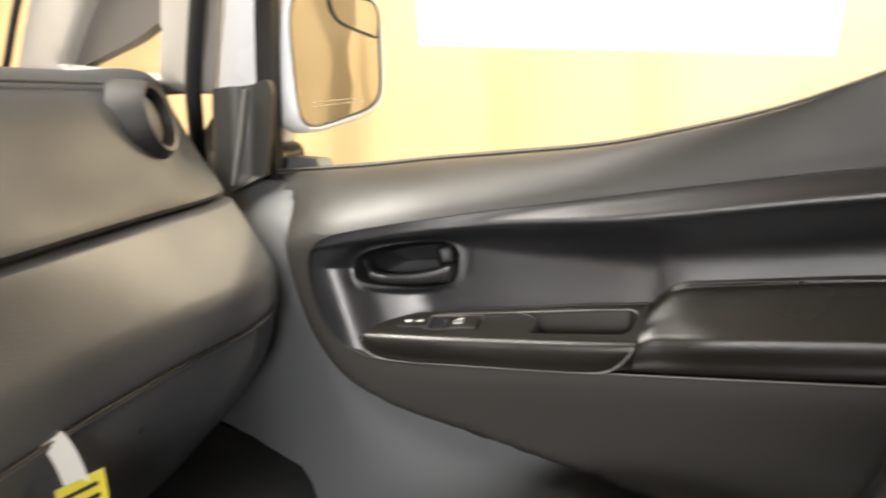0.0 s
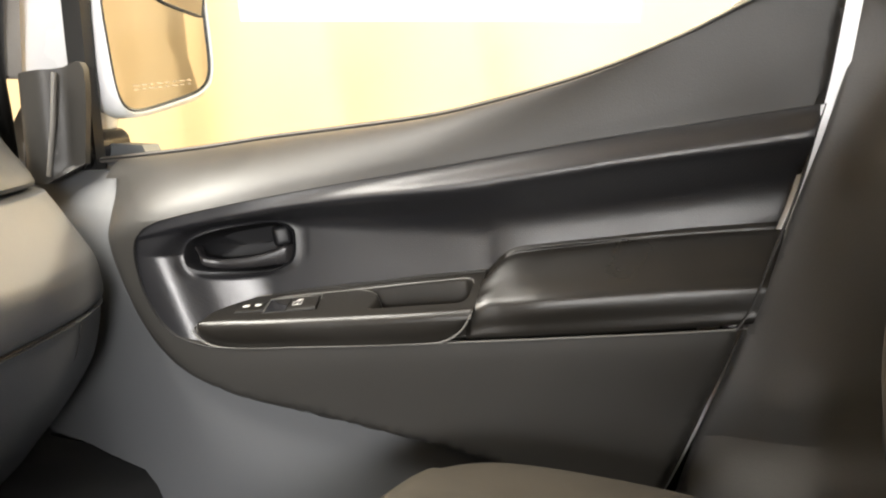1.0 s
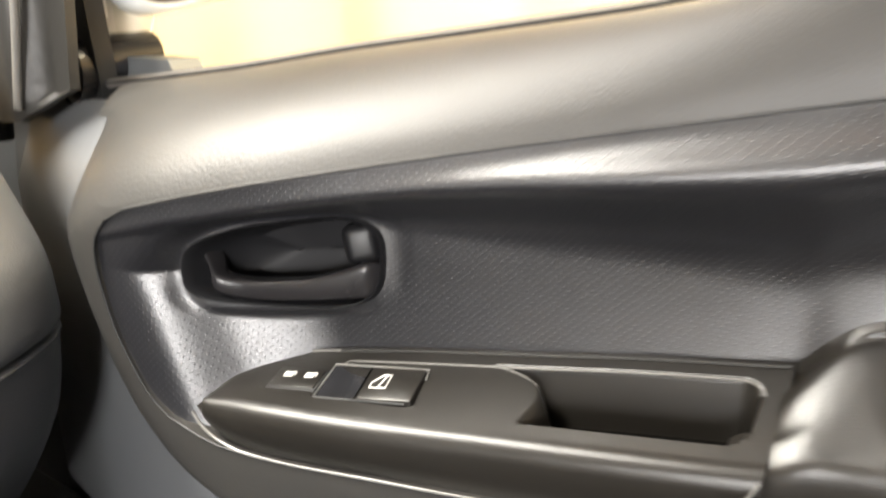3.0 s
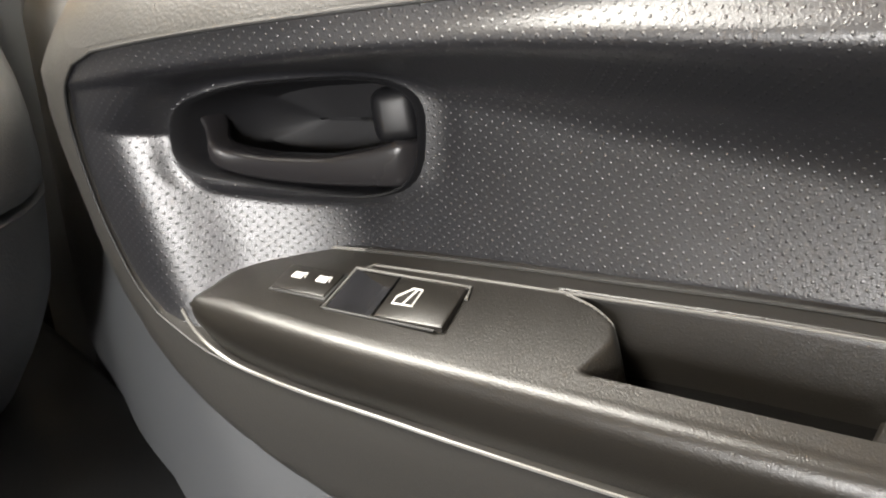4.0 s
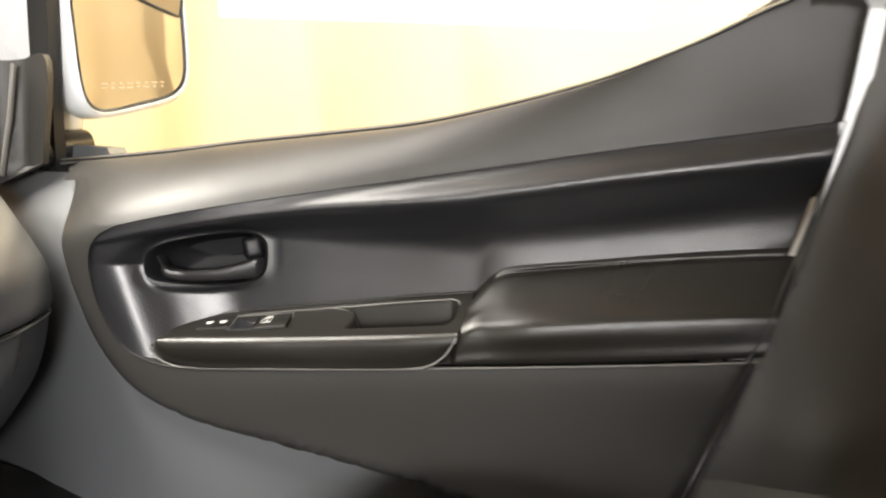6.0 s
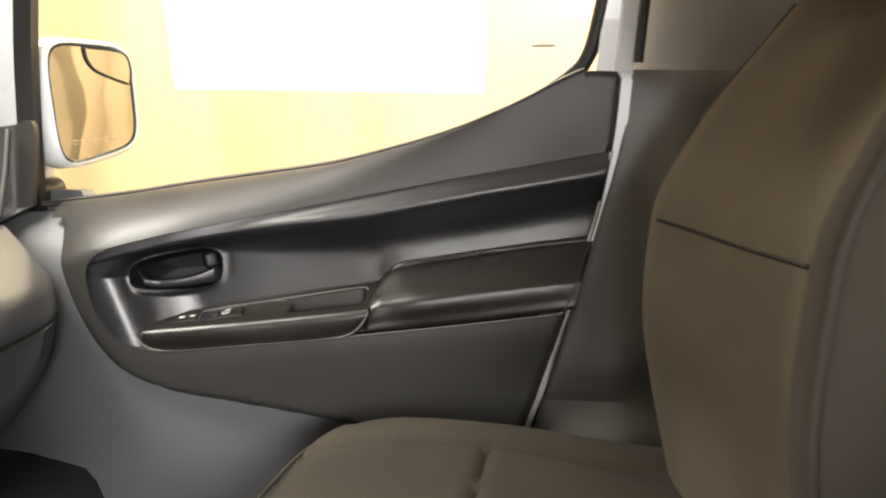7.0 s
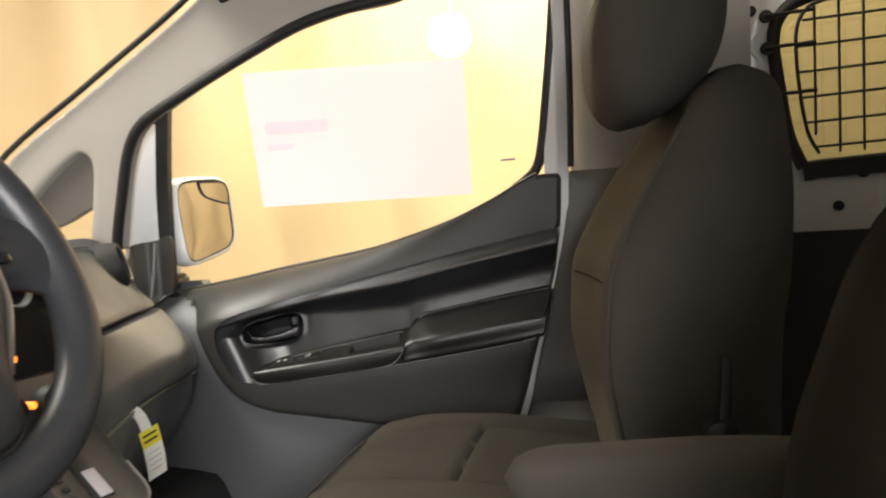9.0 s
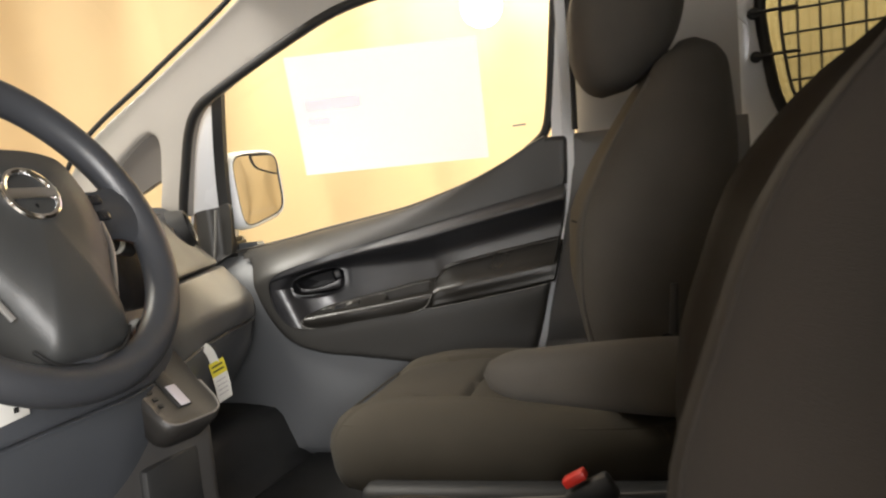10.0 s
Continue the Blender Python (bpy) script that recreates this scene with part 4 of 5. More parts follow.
# ---- door mirror ----
mirror = thing("side_mirror", "white door mirror with wide-angle corner glass on a black arm", "mirror")
MO = Vector((-0.4045, 1.0058, 1.2560))
MU = Vector((0.26, 0.965, 0.0)).normalized()
MN = Vector((MU.y, -MU.x, 0.0))
MQ = ((-0.083, 0.077), (0.065, 0.084), (0.078, -0.063), (-0.063, -0.101))


def mirror_loop(grow, back, n=5.0):
    """The glass outline, a rounded four-sided shape, grown by so many metres and set back."""
    pts = []
    for i in range(48):
        q = 2 * math.pi * (i + 0.5) / 48
        ca, sa = math.cos(q), math.sin(q)
        a = 0.5 + 0.5 * abs(ca) ** (2 / n) * (1 if ca > 0 else -1)
        b = 0.5 + 0.5 * abs(sa) ** (2 / n) * (1 if sa > 0 else -1)
        (x0, z0), (x1, z1), (x2, z2), (x3, z3) = MQ
        u = (1 - b) * ((1 - a) * x3 + a * x2) + b * ((1 - a) * x0 + a * x1)
        v = (1 - b) * ((1 - a) * z3 + a * z2) + b * ((1 - a) * z0 + a * z1)
        r = math.hypot(u, v)
        k = max(0.0, 1 + grow / r)
        pts.append(MO + MU * u * k + Vector((0, 0, v * k)) - MN * back)
    return pts


part("housing", loft([mirror_loop(0.0, 0.004), mirror_loop(0.005, -0.004), mirror_loop(0.011, 0.002), mirror_loop(0.014, 0.03), mirror_loop(0.004, 0.075), mirror_loop(-0.03, 0.10), mirror_loop(-0.2, 0.107)], ring=True), M_WHITE, mirror, "white painted shell")
part("mirror_rim", loft([mirror_loop(0.003, 0.0), mirror_loop(0.0015, -0.003), mirror_loop(-0.0012, 0.0)], ring=True), M_BLACK, mirror)
part("mirror_glass", loft([mirror_loop(0.0, 0.0), mirror_loop(-0.03, -0.0006), mirror_loop(-0.2, -0.001)], ring=True), M_MIRROR, mirror)
spot = [MO + MU * u + Vector((0, 0, v)) + MN * 0.003 for u, v in xz([(-0.018, 0.078), (-0.014, 0.062), (-0.002, 0.048), (0.020, 0.040), (0.066, 0.030)], 4) + xz([(0.069, 0.050), (0.064, 0.070), (0.050, 0.079), (0.020, 0.0795)], 3)]
bm = bmesh.new()
bm.faces.new([bm.verts.new(p) for p in spot])
part("spot_mirror", bm, M_MIRROR, mirror, "small wide-angle mirror")
part("spot_rim", tube(spot, 0.0018, 6, closed=True, up=MN), M_BLACK, mirror)
for k in range(8):
    for row in (0, 1):
        part("print_bar", box((0.0085 - 0.002 * ((k + row) % 3), 0.0006, 0.0016), MO + MU * (-0.040 + 0.0115 * k) + Vector((0, 0, -0.062 - 0.005 * row + 0.0012 * k)) + MN * 0.0015, 0, Matrix((MU, -MN, Vector((0, 0, 1)))).transposed()), M_GHOST, mirror)
part("arm", loft([[Vector((-0.470 + 0.02 * math.cos(q), 0.915 + 0.075 * s, 1.110 + 0.010 * s + (0.026 - 0.007 * s) * math.sin(q))) for q in (2 * math.pi * k / 16 for k in range(16))] for s in (0, 0.3, 0.6, 0.85, 1.0)] + [[Vector((-0.470, 0.996, 1.121))] * 16], ring=True, caps=False), M_GLOSS, mirror, "black mirror arm")
part("neck", tube([(-0.50, 0.965, 1.10), (-0.505, 0.985, 1.17), (-0.50, 1.02, 1.24)], 0.035, 12), M_WHITE, mirror)

# ---- paper sheet on the side window ----
lab = thing("window_label", "white printed paper sheet stuck on the side window", "label")
LP = [(-0.228, 1.266), (0.209, 1.259), (0.219, 1.516), (-0.230, 1.535)]


def on_label(u, v, y=-0.004):
    a = Vector((*LP[0], 0)).lerp(Vector((*LP[1], 0)), u)
    b = Vector((*LP[3], 0)).lerp(Vector((*LP[2], 0)), u)
    p = a.lerp(b, v)
    return Vector((p.x, glass_y(p.x, p.y) + y + 0.0012 * math.sin(7 * u + 3 * v), p.y))


part("paper", loft([[on_label(i / 14, k / 10) for i in range(15)] for k in range(11)]), M_PAPER, lab)
for u, v, w, h in ((0.07, 0.54, 0.30, 0.09), (0.07, 0.42, 0.12, 0.05)):
    part("print_bar", loft([[on_label(u + w * i / 4, v + h * k, -0.0048) for i in range(5)] for k in range(2)]), M_FAINT2, lab, "faint bar of print")
part("print_bar", loft([[Vector((0.270 + 0.03 * i, glass_y(0.28, 1.31) - 0.001, 1.318 + 0.004 * k)) for i in range(2)] for k in range(2)]), M_FAINT, door)

# ---- load bay window grille ----
grille = thing("window_grille", "black steel wire grille bolted over the load bay window", "grille")


def on_grille(x, z):
    return Vector((x, side_y(x, z) - 0.022, z))


frame_line = xz([(0.86, 1.285), (0.840, 1.33), (0.828, 1.42), (0.826, 1.50), (0.838, 1.540), (0.87, 1.560), (0.95, 1.563), (1.38, 1.565)], 6)
part("frame_wire", tube([on_grille(x, z) for x, z in frame_line], 0.0035, 8), M_BLACK, grille)
for i in range(14):
    x = 0.855 + 0.0415 * i
    part("wire", tube([on_grille(x, 1.285 if i else 1.32), on_grille(x + 0.004, 1.562 if i else 1.555)], 0.0026, 6), M_BLACK, grille)
for k in range(6):
    z = 1.297 + 0.0465 * k
    x0 = (0.851, 0.836, 0.829, 0.827, 0.828, 0.838)[k]
    part("wire", tube([on_grille(x0, z), on_grille(1.42, z + 0.012)], 0.0026, 6), M_BLACK, grille)
for z in (1.400, 1.487, 1.545):
    part("bracket", tube([on_grille(0.772, z), on_grille(0.86, z + 0.002)], 0.0035, 8), M_BLACK, grille)
    part("bolt", disc(0.012, 0.012, on_grille(0.776, z) + Vector((0, 0.006, 0)), (0, -1, 0), 16, 0.003), M_BLACK, grille)
for x, z, r in ((0.895, 1.184, 0.010), (0.940, 1.246, 0.012), (0.752, 1.560, 0.010), (1.05, 1.19, 0.010), (1.10, 1.25, 0.012)):
    ob = finish("panel_plug", disc(r, 0.008, (x, side_y(x, z) - 0.004, z), (0, -1, 0), 16, 0.002), M_BLACK)
    tagged(ob, "round black plastic plug in the white side wall", "plug", "side wall plugs")
strip = [(0.835, 1.248), (0.850, 1.249), (0.90, 1.252), (1.4, 1.255)]
ob = finish("window_ledge", strip_line([(x, side_y(x, z) - 0.012, z) for x, z in xz(strip, 4)], 0.026, 0.012, (0, 0, 1)), M_DARK)
tagged(ob, "black strip under the load bay window", "trim strip")

# ---- dashboard ----
dash = thing("dashboard", "charcoal two-tone dashboard with round vent and glove box", "dashboard")
dash_x = along([(-0.45, -0.16), (-0.30, -0.13), (0.10, -0.14), (0.25, -0.172), (0.40, -0.232), (0.60, -0.318), (0.79, -0.400), (0.815, -0.425), (0.832, -0.47)])
YS = [-0.45 + 1.245 * i / 60 for i in range(61)] + [0.805, 0.815, 0.823, 0.829, 0.832]


def dash_rows(prof, n=4):
    out = []
    for y in YS:
        x0 = dash_x(y)
        k = 0.46 + 0.54 * smooth(0.40, 0.76, y)
        out.append([(x0 + (p.x * k if p.x > 0 else p.x), y, p.z) for p in curve([(a, 0, b) for a, b in prof], n)])
    return out


def pad_rows():
    out = []
    for y in YS:
        x0 = dash_x(y)
        swell = math.exp(-((y - 0.775) / 0.05) ** 2)
        mid = 0.03 * math.exp(-((y + 0.14) / 0.17) ** 4)
        prof = [(-0.62, 1.185), (-0.30, 1.215 + mid), (-0.165, 1.222 + 0.006 * swell + mid), (-0.105 - 0.012 * swell, 1.205 + 0.012 * swell + mid), (-0.070 - 0.035 * swell, 1.180), (-0.035 - 0.020 * swell, 1.13), (-0.006, 1.090), (-0.030, 1.080)]
        out.append([(max(x0 + p.x, -1.0), y, p.z) for p in curve([(a, 0, b) for a, b in prof], 5)])
    return out


part("dash_pad", loft(pad_rows(), caps=True), M_DASH, dash, "dark grained upper pad")
part("dash_face", loft(dash_rows([(-0.05, 1.079), (0.0, 1.079), (0.014, 1.073), (0.058, 1.027), (0.071, 1.011), (0.0765, 0.995), (0.077, 0.968), (0.05, 0.966)]), caps=True), M_DASHLOW, dash, "lighter grey lower face", sharp=60)
part("glove_box", loft(dash_rows([(0.03, 0.9645), (0.074, 0.963), (0.0735, 0.955), (0.066, 0.920), (0.046, 0.880), (-0.02, 0.80), (-0.10, 0.735), (-0.30, 0.70)]), caps=True), M_GLOVE, dash, "dark glove box lid")
lid_low = [(dash_x(0.735) + px * (0.46 + 0.54 * smooth(0.40, 0.76, 0.735)) + 0.001, 0.735 - 0.05 * k * k, pz) for k, (px, pz) in enumerate(((0.0735, 0.955), (0.066, 0.920), (0.046, 0.880), (0.014, 0.842))) for k in (k / 3,)]
lid_top = [(dash_x(y) + 0.0755 * (0.46 + 0.54 * smooth(0.40, 0.76, y)), y, 0.9642) for y in [0.30 + 0.42 * i / 20 for i in range(21)]]
part("lid_seam", tube(lid_top + curve([lid_top[-1], (lid_top[-1][0] - 0.006, 0.731, 0.9605), lid_low[0]] + lid_low[1:], 5)[1:], 0.0013, 6), M_BLACK, dash, "dark gap round the glove box lid")
part("glove_latch", box((0.012, 0.085, 0.014), (-0.272, 0.575, 0.925), 0.004, Matrix.Rotation(radians(27), 3, "Z") @ Matrix.Rotation(radians(35), 3, "Y")), M_DARK, dash, "black glove box catch")
VC, VA = Vector((-0.404, 0.700, 1.176)), Vector((0.84, 0.42, 0.30)).normalized()
VQ = VA.to_track_quat("Z", "Y")


def vent_ring(r, d):
    return [VC + VQ @ Vector((r * 0.76 * math.cos(q), r * 0.84 * math.sin(q), d)) for q in (2 * math.pi * k / 32 for k in range(32))]


vent = part("air_vent", loft([vent_ring(0.060, -0.03), vent_ring(0.050, -0.004), vent_ring(0.044, 0.005), vent_ring(0.038, 0.003), vent_ring(0.035, -0.012)], ring=True), M_DARK, dash, "round black air vent")
part("vent_core", loft([vent_ring(0.0345, -0.012), vent_ring(0.030, -0.007), vent_ring(0.012, -0.004), vent_ring(0.001, -0.004)], ring=True), M_DARK, vent)
part("dash_seam", tube([(dash_x(y) - 0.105, y, 1.2095) for y in [0.05 + 0.62 * i / 20 for i in range(21)]], 0.0015, 6), M_BLACK, dash)
part("console_body", box((0.20, 0.36, 0.50), (-0.232, 0.150, 0.68), 0.03, Matrix.Rotation(radians(-5), 3, "Z"), 4), M_CONSOLE, dash)
part("stack_pocket", box((0.02, 0.12, 0.10), (-0.128, 0.21, 0.80), 0.008), M_DARK, dash)
# gear selector panel, sloping
SC = Vector((-0.103, 0.207, 0.951))
SR = Matrix.Rotation(radians(-12), 3, "Z") @ Matrix.Rotation(radians(40), 3, "Y")


def selector_loop(grow, drop):
    """The plate's rounded outline, longer towards the dash; drop is its depth below the face."""
    pts = []
    for k in range(40):
        q = 2 * math.pi * k / 40
        c, w = math.copysign(abs(math.cos(q)) ** 0.42, math.cos(q)), math.copysign(abs(math.sin(q)) ** 0.42, math.sin(q))
        pts.append(SC + SR @ Vector(((0.062 if c > 0 else 0.115) * c + grow * c, (0.052 - 0.05 * min(0.0, c) * 0.25) * w + grow * w, -drop)))
    return pts


shifter = part("selector_panel", loft([selector_loop(-0.020, 0.060), selector_loop(-0.004, 0.050), selector_loop(0.003, 0.014), selector_loop(0.002, 0.004), selector_loop(-0.002, 0.0), selector_loop(-0.008, 0.0015), selector_loop(-0.012, 0.0025), selector_loop(-0.040, 0.0025)], ring=True, caps=True), M_SELECT, dash, "grey gear selector panel with raised rim", sharp=50)
# highlight on part of the rim, painted as a paler tube
part("selector_rim_highlight", tube([p for k, p in enumerate(selector_loop(0.0, 0.0)) if k < 11 or k > 32][11:] + [p for k, p in enumerate(selector_loop(0.0, 0.0)) if k < 11], 0.0016, 8, up=SR @ Vector((0, 0, 1))), M_QUARTER, shifter, "pale highlight along the rim")
part("selector_gate", box((0.070, 0.026, 0.004), SC + SR @ Vector((-0.002, 0.000, -0.002)), 0.0015, SR), M_DARK, shifter)
part("selector_slot", box((0.040, 0.017, 0.004), SC + SR @ Vector((0.012, 0.001, -0.0008)), 0.0012, SR), M_FAINT, shifter, "pale gate cover strip")
for k in range(4):
    part("selector_mark", box((0.006, 0.007, 0.002), SC + SR @ Vector((-0.022 + 0.014 * k, -0.034, -0.0015)), 0.0, SR), M_DARK, shifter)
# driver's side lower cover and column
part("knee_panel", loft([[(-0.13 - 0.09 * s, y, 1.06 - 0.45 * s) for s in [k / 8 for k in range(9)]] for y in (-0.44, -0.2, 0.0)]), M_KNEE, dash)
part("column_shroud", loft([[Vector((-0.13 + 0.15 * s, -0.136, 1.14 + 0.06 * s)) + Vector((-0.02 * math.sin(q), 0.055 * math.cos(q), 0.06 * math.sin(q))) for q in (2 * math.pi * k / 20 for k in range(20))] for s in (0, 0.5, 0.9)], ring=True, caps=True), M_DARK, dash)
stalk = part("wiper_stalk", tube([(-0.04, -0.08, 1.20), (-0.035, 0.0, 1.185), (-0.03, 0.075, 1.165)], lambda s: 0.006 + 0.006 * s, 12), M_DARK, dash, "black column stalk with pale ring")
part("stalk_ring", disc(0.0125, 0.006, (-0.031, 0.052, 1.1715), (0.06, 1, -0.26), 16), M_PRINT, stalk)
part("radio_panel", box((0.02, 0.20, 0.11), (-0.128, 0.10, 1.13), 0.006, Matrix.Rotation(radians(-8), 3, "Z") @ Matrix.Rotation(radians(-12), 3, "Y")), M_GLOSS, dash)
for y, z in ((0.114, 1.101), (0.135, 1.049)):
    part("warning_lamp", disc(0.004, 0.010, (-0.108, y, z), (1, 0, 0), 12), M_AMBER, dash, "small glowing amber lamp")
for y in (0.05, 0.11, 0.17):
    part("knob", disc(0.018, 0.022, (-0.112, y, 1.045), (1, -0.15, 0.1), 24, 0.004), M_DARK, dash)
part("cluster_hood", loft([[(-0.30 + 0.17 * s, -0.136 + 0.17 * math.cos(q), 1.19 + (0.085 - 0.01 * s) * math.sin(q)) for q in (math.pi * k / 20 for k in range(21))] for s in (0, 0.4, 0.8, 1.0)]), M_DASH, dash)

# ---- steering wheel ----
wheel = thing("steering_wheel", "dark grey leather steering wheel with airbag cover and silver accents", "steering wheel")
WC, WN = Vector((0.020, -0.136, 1.203)), Vector((math.cos(0.49), 0, math.sin(0.49)))
WU = Vector((0, 1, 0))
WV = WN.cross(WU)


def wp(u, v, n=0.0):
    return WC + WU * u + WV * v + WN * n


part("rim", tube([wp(0.171 * math.cos(q), 0.171 * math.sin(q)) for q in (2 * math.pi * k / 72 for k in range(72))], 0.0185, 14, closed=True, up=WN), M_WHEEL, wheel, "dark leather rim")
hub_half = curve([(0.0, 0.080, 0), (0.050, 0.078, 0), (0.082, 0.066, 0), (0.092, 0.030, 0), (0.093, -0.005, 0), (0.086, -0.038, 0), (0.072, -0.068, 0), (0.060, -0.092, 0), (0.052, -0.120, 0), (0.042, -0.143, 0), (0.0, -0.150, 0)], 5)
hub_line = [(p.x, p.y) for p in hub_half] + [(-p.x, p.y) for p in hub_half[-2:0:-1]]
hub_rows = [[wp(u * g, v * g, n) for u, v in hub_line] for g, n in ((0.93, -0.045), (1.0, -0.02), (1.0, 0.004), (0.965, 0.016), (0.85, 0.026), (0.5, 0.034), (0.02, 0.036))]
hub = part("airbag_cover", loft(hub_rows, ring=True), M_HUB, wheel, "charcoal airbag cover")
part("emblem", tube([wp(0.028 * math.cos(q), 0.012 + 0.026 * math.sin(q), 0.036) for q in (2 * math.pi * k / 32 for k in range(32))], 0.0035, 8, closed=True, up=WN), M_CHROME, hub, "plain chrome ring emblem")
part("emblem_bar", box((0.062, 0.012, 0.004), wp(0, 0.012, 0.037), 0.001, Matrix((WU, WV, WU.cross(WV))).transposed()), M_CHROME, hub)
for s in (1, -1):
    part("spoke", loft([[wp(s * (0.080 + 0.084 * k), 0.006 + (0.030 + 0.016 * (2 * k - 1) ** 2) * math.cos(q), -0.006 + (0.013 + 0.004 * k) * math.sin(q)) for q in (2 * math.pi * j / 16 for j in range(16))] for k in (0, 0.2, 0.4, 0.6, 0.8, 1.0)], ring=True), M_WHEEL, wheel)
    part("spoke_accent", tube(curve([wp(s * 0.094, -0.012, 0.012), wp(s * 0.087, -0.042, 0.013), wp(s * 0.074, -0.070, 0.011), wp(s * 0.062, -0.096, 0.007)], 5), 0.0032, 8), M_SILVER, wheel, "curved silver accent")
    for v in (0.018, -0.002):
        part("spoke_button", box((0.016, 0.011, 0.006), wp(s * 0.108, v, 0.009), 0.002, Matrix((WU, WV, WU.cross(WV))).transposed()), M_GLOSS, wheel)
part("spoke", loft([[wp(0.042 * math.cos(q), -0.130 - 0.040 * k, -0.008 + 0.014 * math.sin(q)) for q in (2 * math.pi * j / 18 for j in range(18))] for k in (0, 0.5, 1.0)], ring=True), M_WHEEL, wheel)
part("cover_seam", tube(curve([wp(-0.060, -0.128, 0.006), wp(-0.040, -0.146, 0.004), wp(0, -0.153, 0.004), wp(0.040, -0.146, 0.004), wp(0.060, -0.128, 0.006)], 5), 0.0018, 6), M_BLACK, wheel)


# ---- seats ----
def ring_pts(cx, cy, rx_f, rx_b, ry, z, recess=0.0, n=3.2, tip=0.0, count=44):
    pts = []
    for i in range(count):
        q = 2 * math.pi * i / count
        ca, sa = math.cos(q), math.sin(q)
        v = abs(sa) ** (2 / n) * (1 if sa > 0 else -1)
        u = abs(ca) ** (2 / n) * (1 if ca > 0 else -1)
        x = cx + (rx_b if u > 0 else rx_f) * u
        if u < 0:
            x += recess * max(0.0, 1 - (abs(v) / 0.78) ** 3)
        pts.append((x, cy + ry * v, z + tip * (x - cx)))
    return pts


def backrest(xf, xb, half, zs, cy, recess):
    rows = []
    n = len(zs)
    for i, z in enumerate(zs):
        f, b, h = xf(z), xb(z), half(z)
        c = (f + b) / 2
        rows.append(ring_pts(c, cy, c - f, b - c, h, z, recess * smooth(zs[0] - 0.05, zs[0] + 0.1, z) * (1 - smooth(zs[-1] - 0.09, zs[-1] - 0.01, z))))
    rows.append(ring_pts((xf(zs[-1]) + xb(zs[-1])) / 2, cy, 0.01, 0.01, half(zs[-1]) * 0.5, zs[-1] + 0.006))
    return loft(rows, ring=True, caps=True)


def cushion_bm(x0, x1, y0, y1, top, zb, z0, cross):
    """A seat pad as a pillow: zb is the height of its outline, top(x) its upper face, z0 its underside."""
    n = 36
    steps = [math.sin(math.pi / 2 * (2 * i / n - 1)) * 0.55 + 0.45 * (2 * i / n - 1) for i in range(n + 1)]
    hx, hy = (x1 - x0) / 2, (y1 - y0) / 2

    def place(a, b, upper):
        rho = max(abs(a), abs(b))
        grow = rho / max(1e-6, (abs(a) ** 6 + abs(b) ** 6) ** (1 / 6))
        x, y = (x0 + x1) / 2 + hx * a * grow, (y0 + y1) / 2 + hy * b * grow
        d = min(hx * (1 - abs(a)) + 0.0, hy * (1 - abs(b)))
        e = math.sqrt(max(0.0, 1 - (1 - min(1.0, d / 0.055)) ** 2.2))
        if not upper:
            return (x, y, zb + (z0 - zb) * math.sqrt(max(0.0, 1 - (1 - min(1.0, d / 0.02)) ** 2)))
        groove = 0.008 * math.exp(-((abs(b) - 0.58) / 0.022) ** 2) * smooth(0, 0.04, d)
        if abs(b) < 0.60:
            groove += 0.010 * math.exp(-((x - cross) / 0.006) ** 2)
        puff = 0.012 * smooth(0.50, 0.72, abs(b)) + 0.013 * math.cos(1.5 * b) * math.cos(math.pi * (x - cross) / 0.36)
        return (x, y, zb + (top(x) + puff - groove - zb) * e)

    bm = bmesh.new()
    for upper in (True, False):
        fine = [s for k in range(n) for s in (steps[k], (2 * steps[k] + steps[k + 1]) / 3, (steps[k] + 2 * steps[k + 1]) / 3)] + [1.0]
        grid = [[bm.verts.new(place(a, b, upper)) for b in fine] for a in fine]
        for r0, r1 in zip(grid, grid[1:]):
            for k in range(len(r0) - 1):
                bm.faces.new((r0[k], r0[k + 1], r1[k + 1], r1[k]))
    bmesh.ops.remove_doubles(bm, verts=bm.verts, dist=1e-5)
    return bm


P_TOP = along([(0.03, 0.838), (0.08, 0.850), (0.15, 0.856), (0.26, 0.853), (0.40, 0.842), (0.60, 0.834)])
p_front = along([(0.86, 0.446), (0.95, 0.424), (1.03, 0.412), (1.12, 0.418), (1.20, 0.456), (1.29, 0.522), (1.345, 0.570), (1.375, 0.62)])
p_back = along([(0.86, 0.650), (1.06, 0.664), (1.12, 0.676), (1.24, 0.684), (1.33, 0.682), (1.36, 0.668), (1.375, 0.645)])
p_half = along([(0.86, 0.205), (1.0, 0.222), (1.12, 0.226), (1.22, 0.215), (1.30, 0.185), (1.35, 0.155), (1.375, 0.10)])
ZS = [0.86 + 0.515 * (1 - (1 - i / 30) ** 1.5) for i in range(31)]

seat = thing("passenger_seat", "grey-brown cloth passenger seat with headrest", "seat")
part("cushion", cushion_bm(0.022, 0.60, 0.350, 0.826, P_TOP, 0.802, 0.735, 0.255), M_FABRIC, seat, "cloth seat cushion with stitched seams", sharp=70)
PY = 0.565
P_PIPE = []
for a, b in [(-1, k / 10 - 1) for k in range(20)] + [(k / 20 - 1, 1) for k in range(40)] + [(1, 1 - k / 10) for k in range(20)] + [(1 - k / 20, -1) for k in range(40)]:
    g = 1 / (abs(a) ** 6 + abs(b) ** 6) ** (1 / 6)
    x = 0.311 + 0.274 * a * g
    P_PIPE.append((x, 0.588 + 0.223 * b * g, 0.802 + (P_TOP(x) + 0.012 - 0.802) * 0.66))
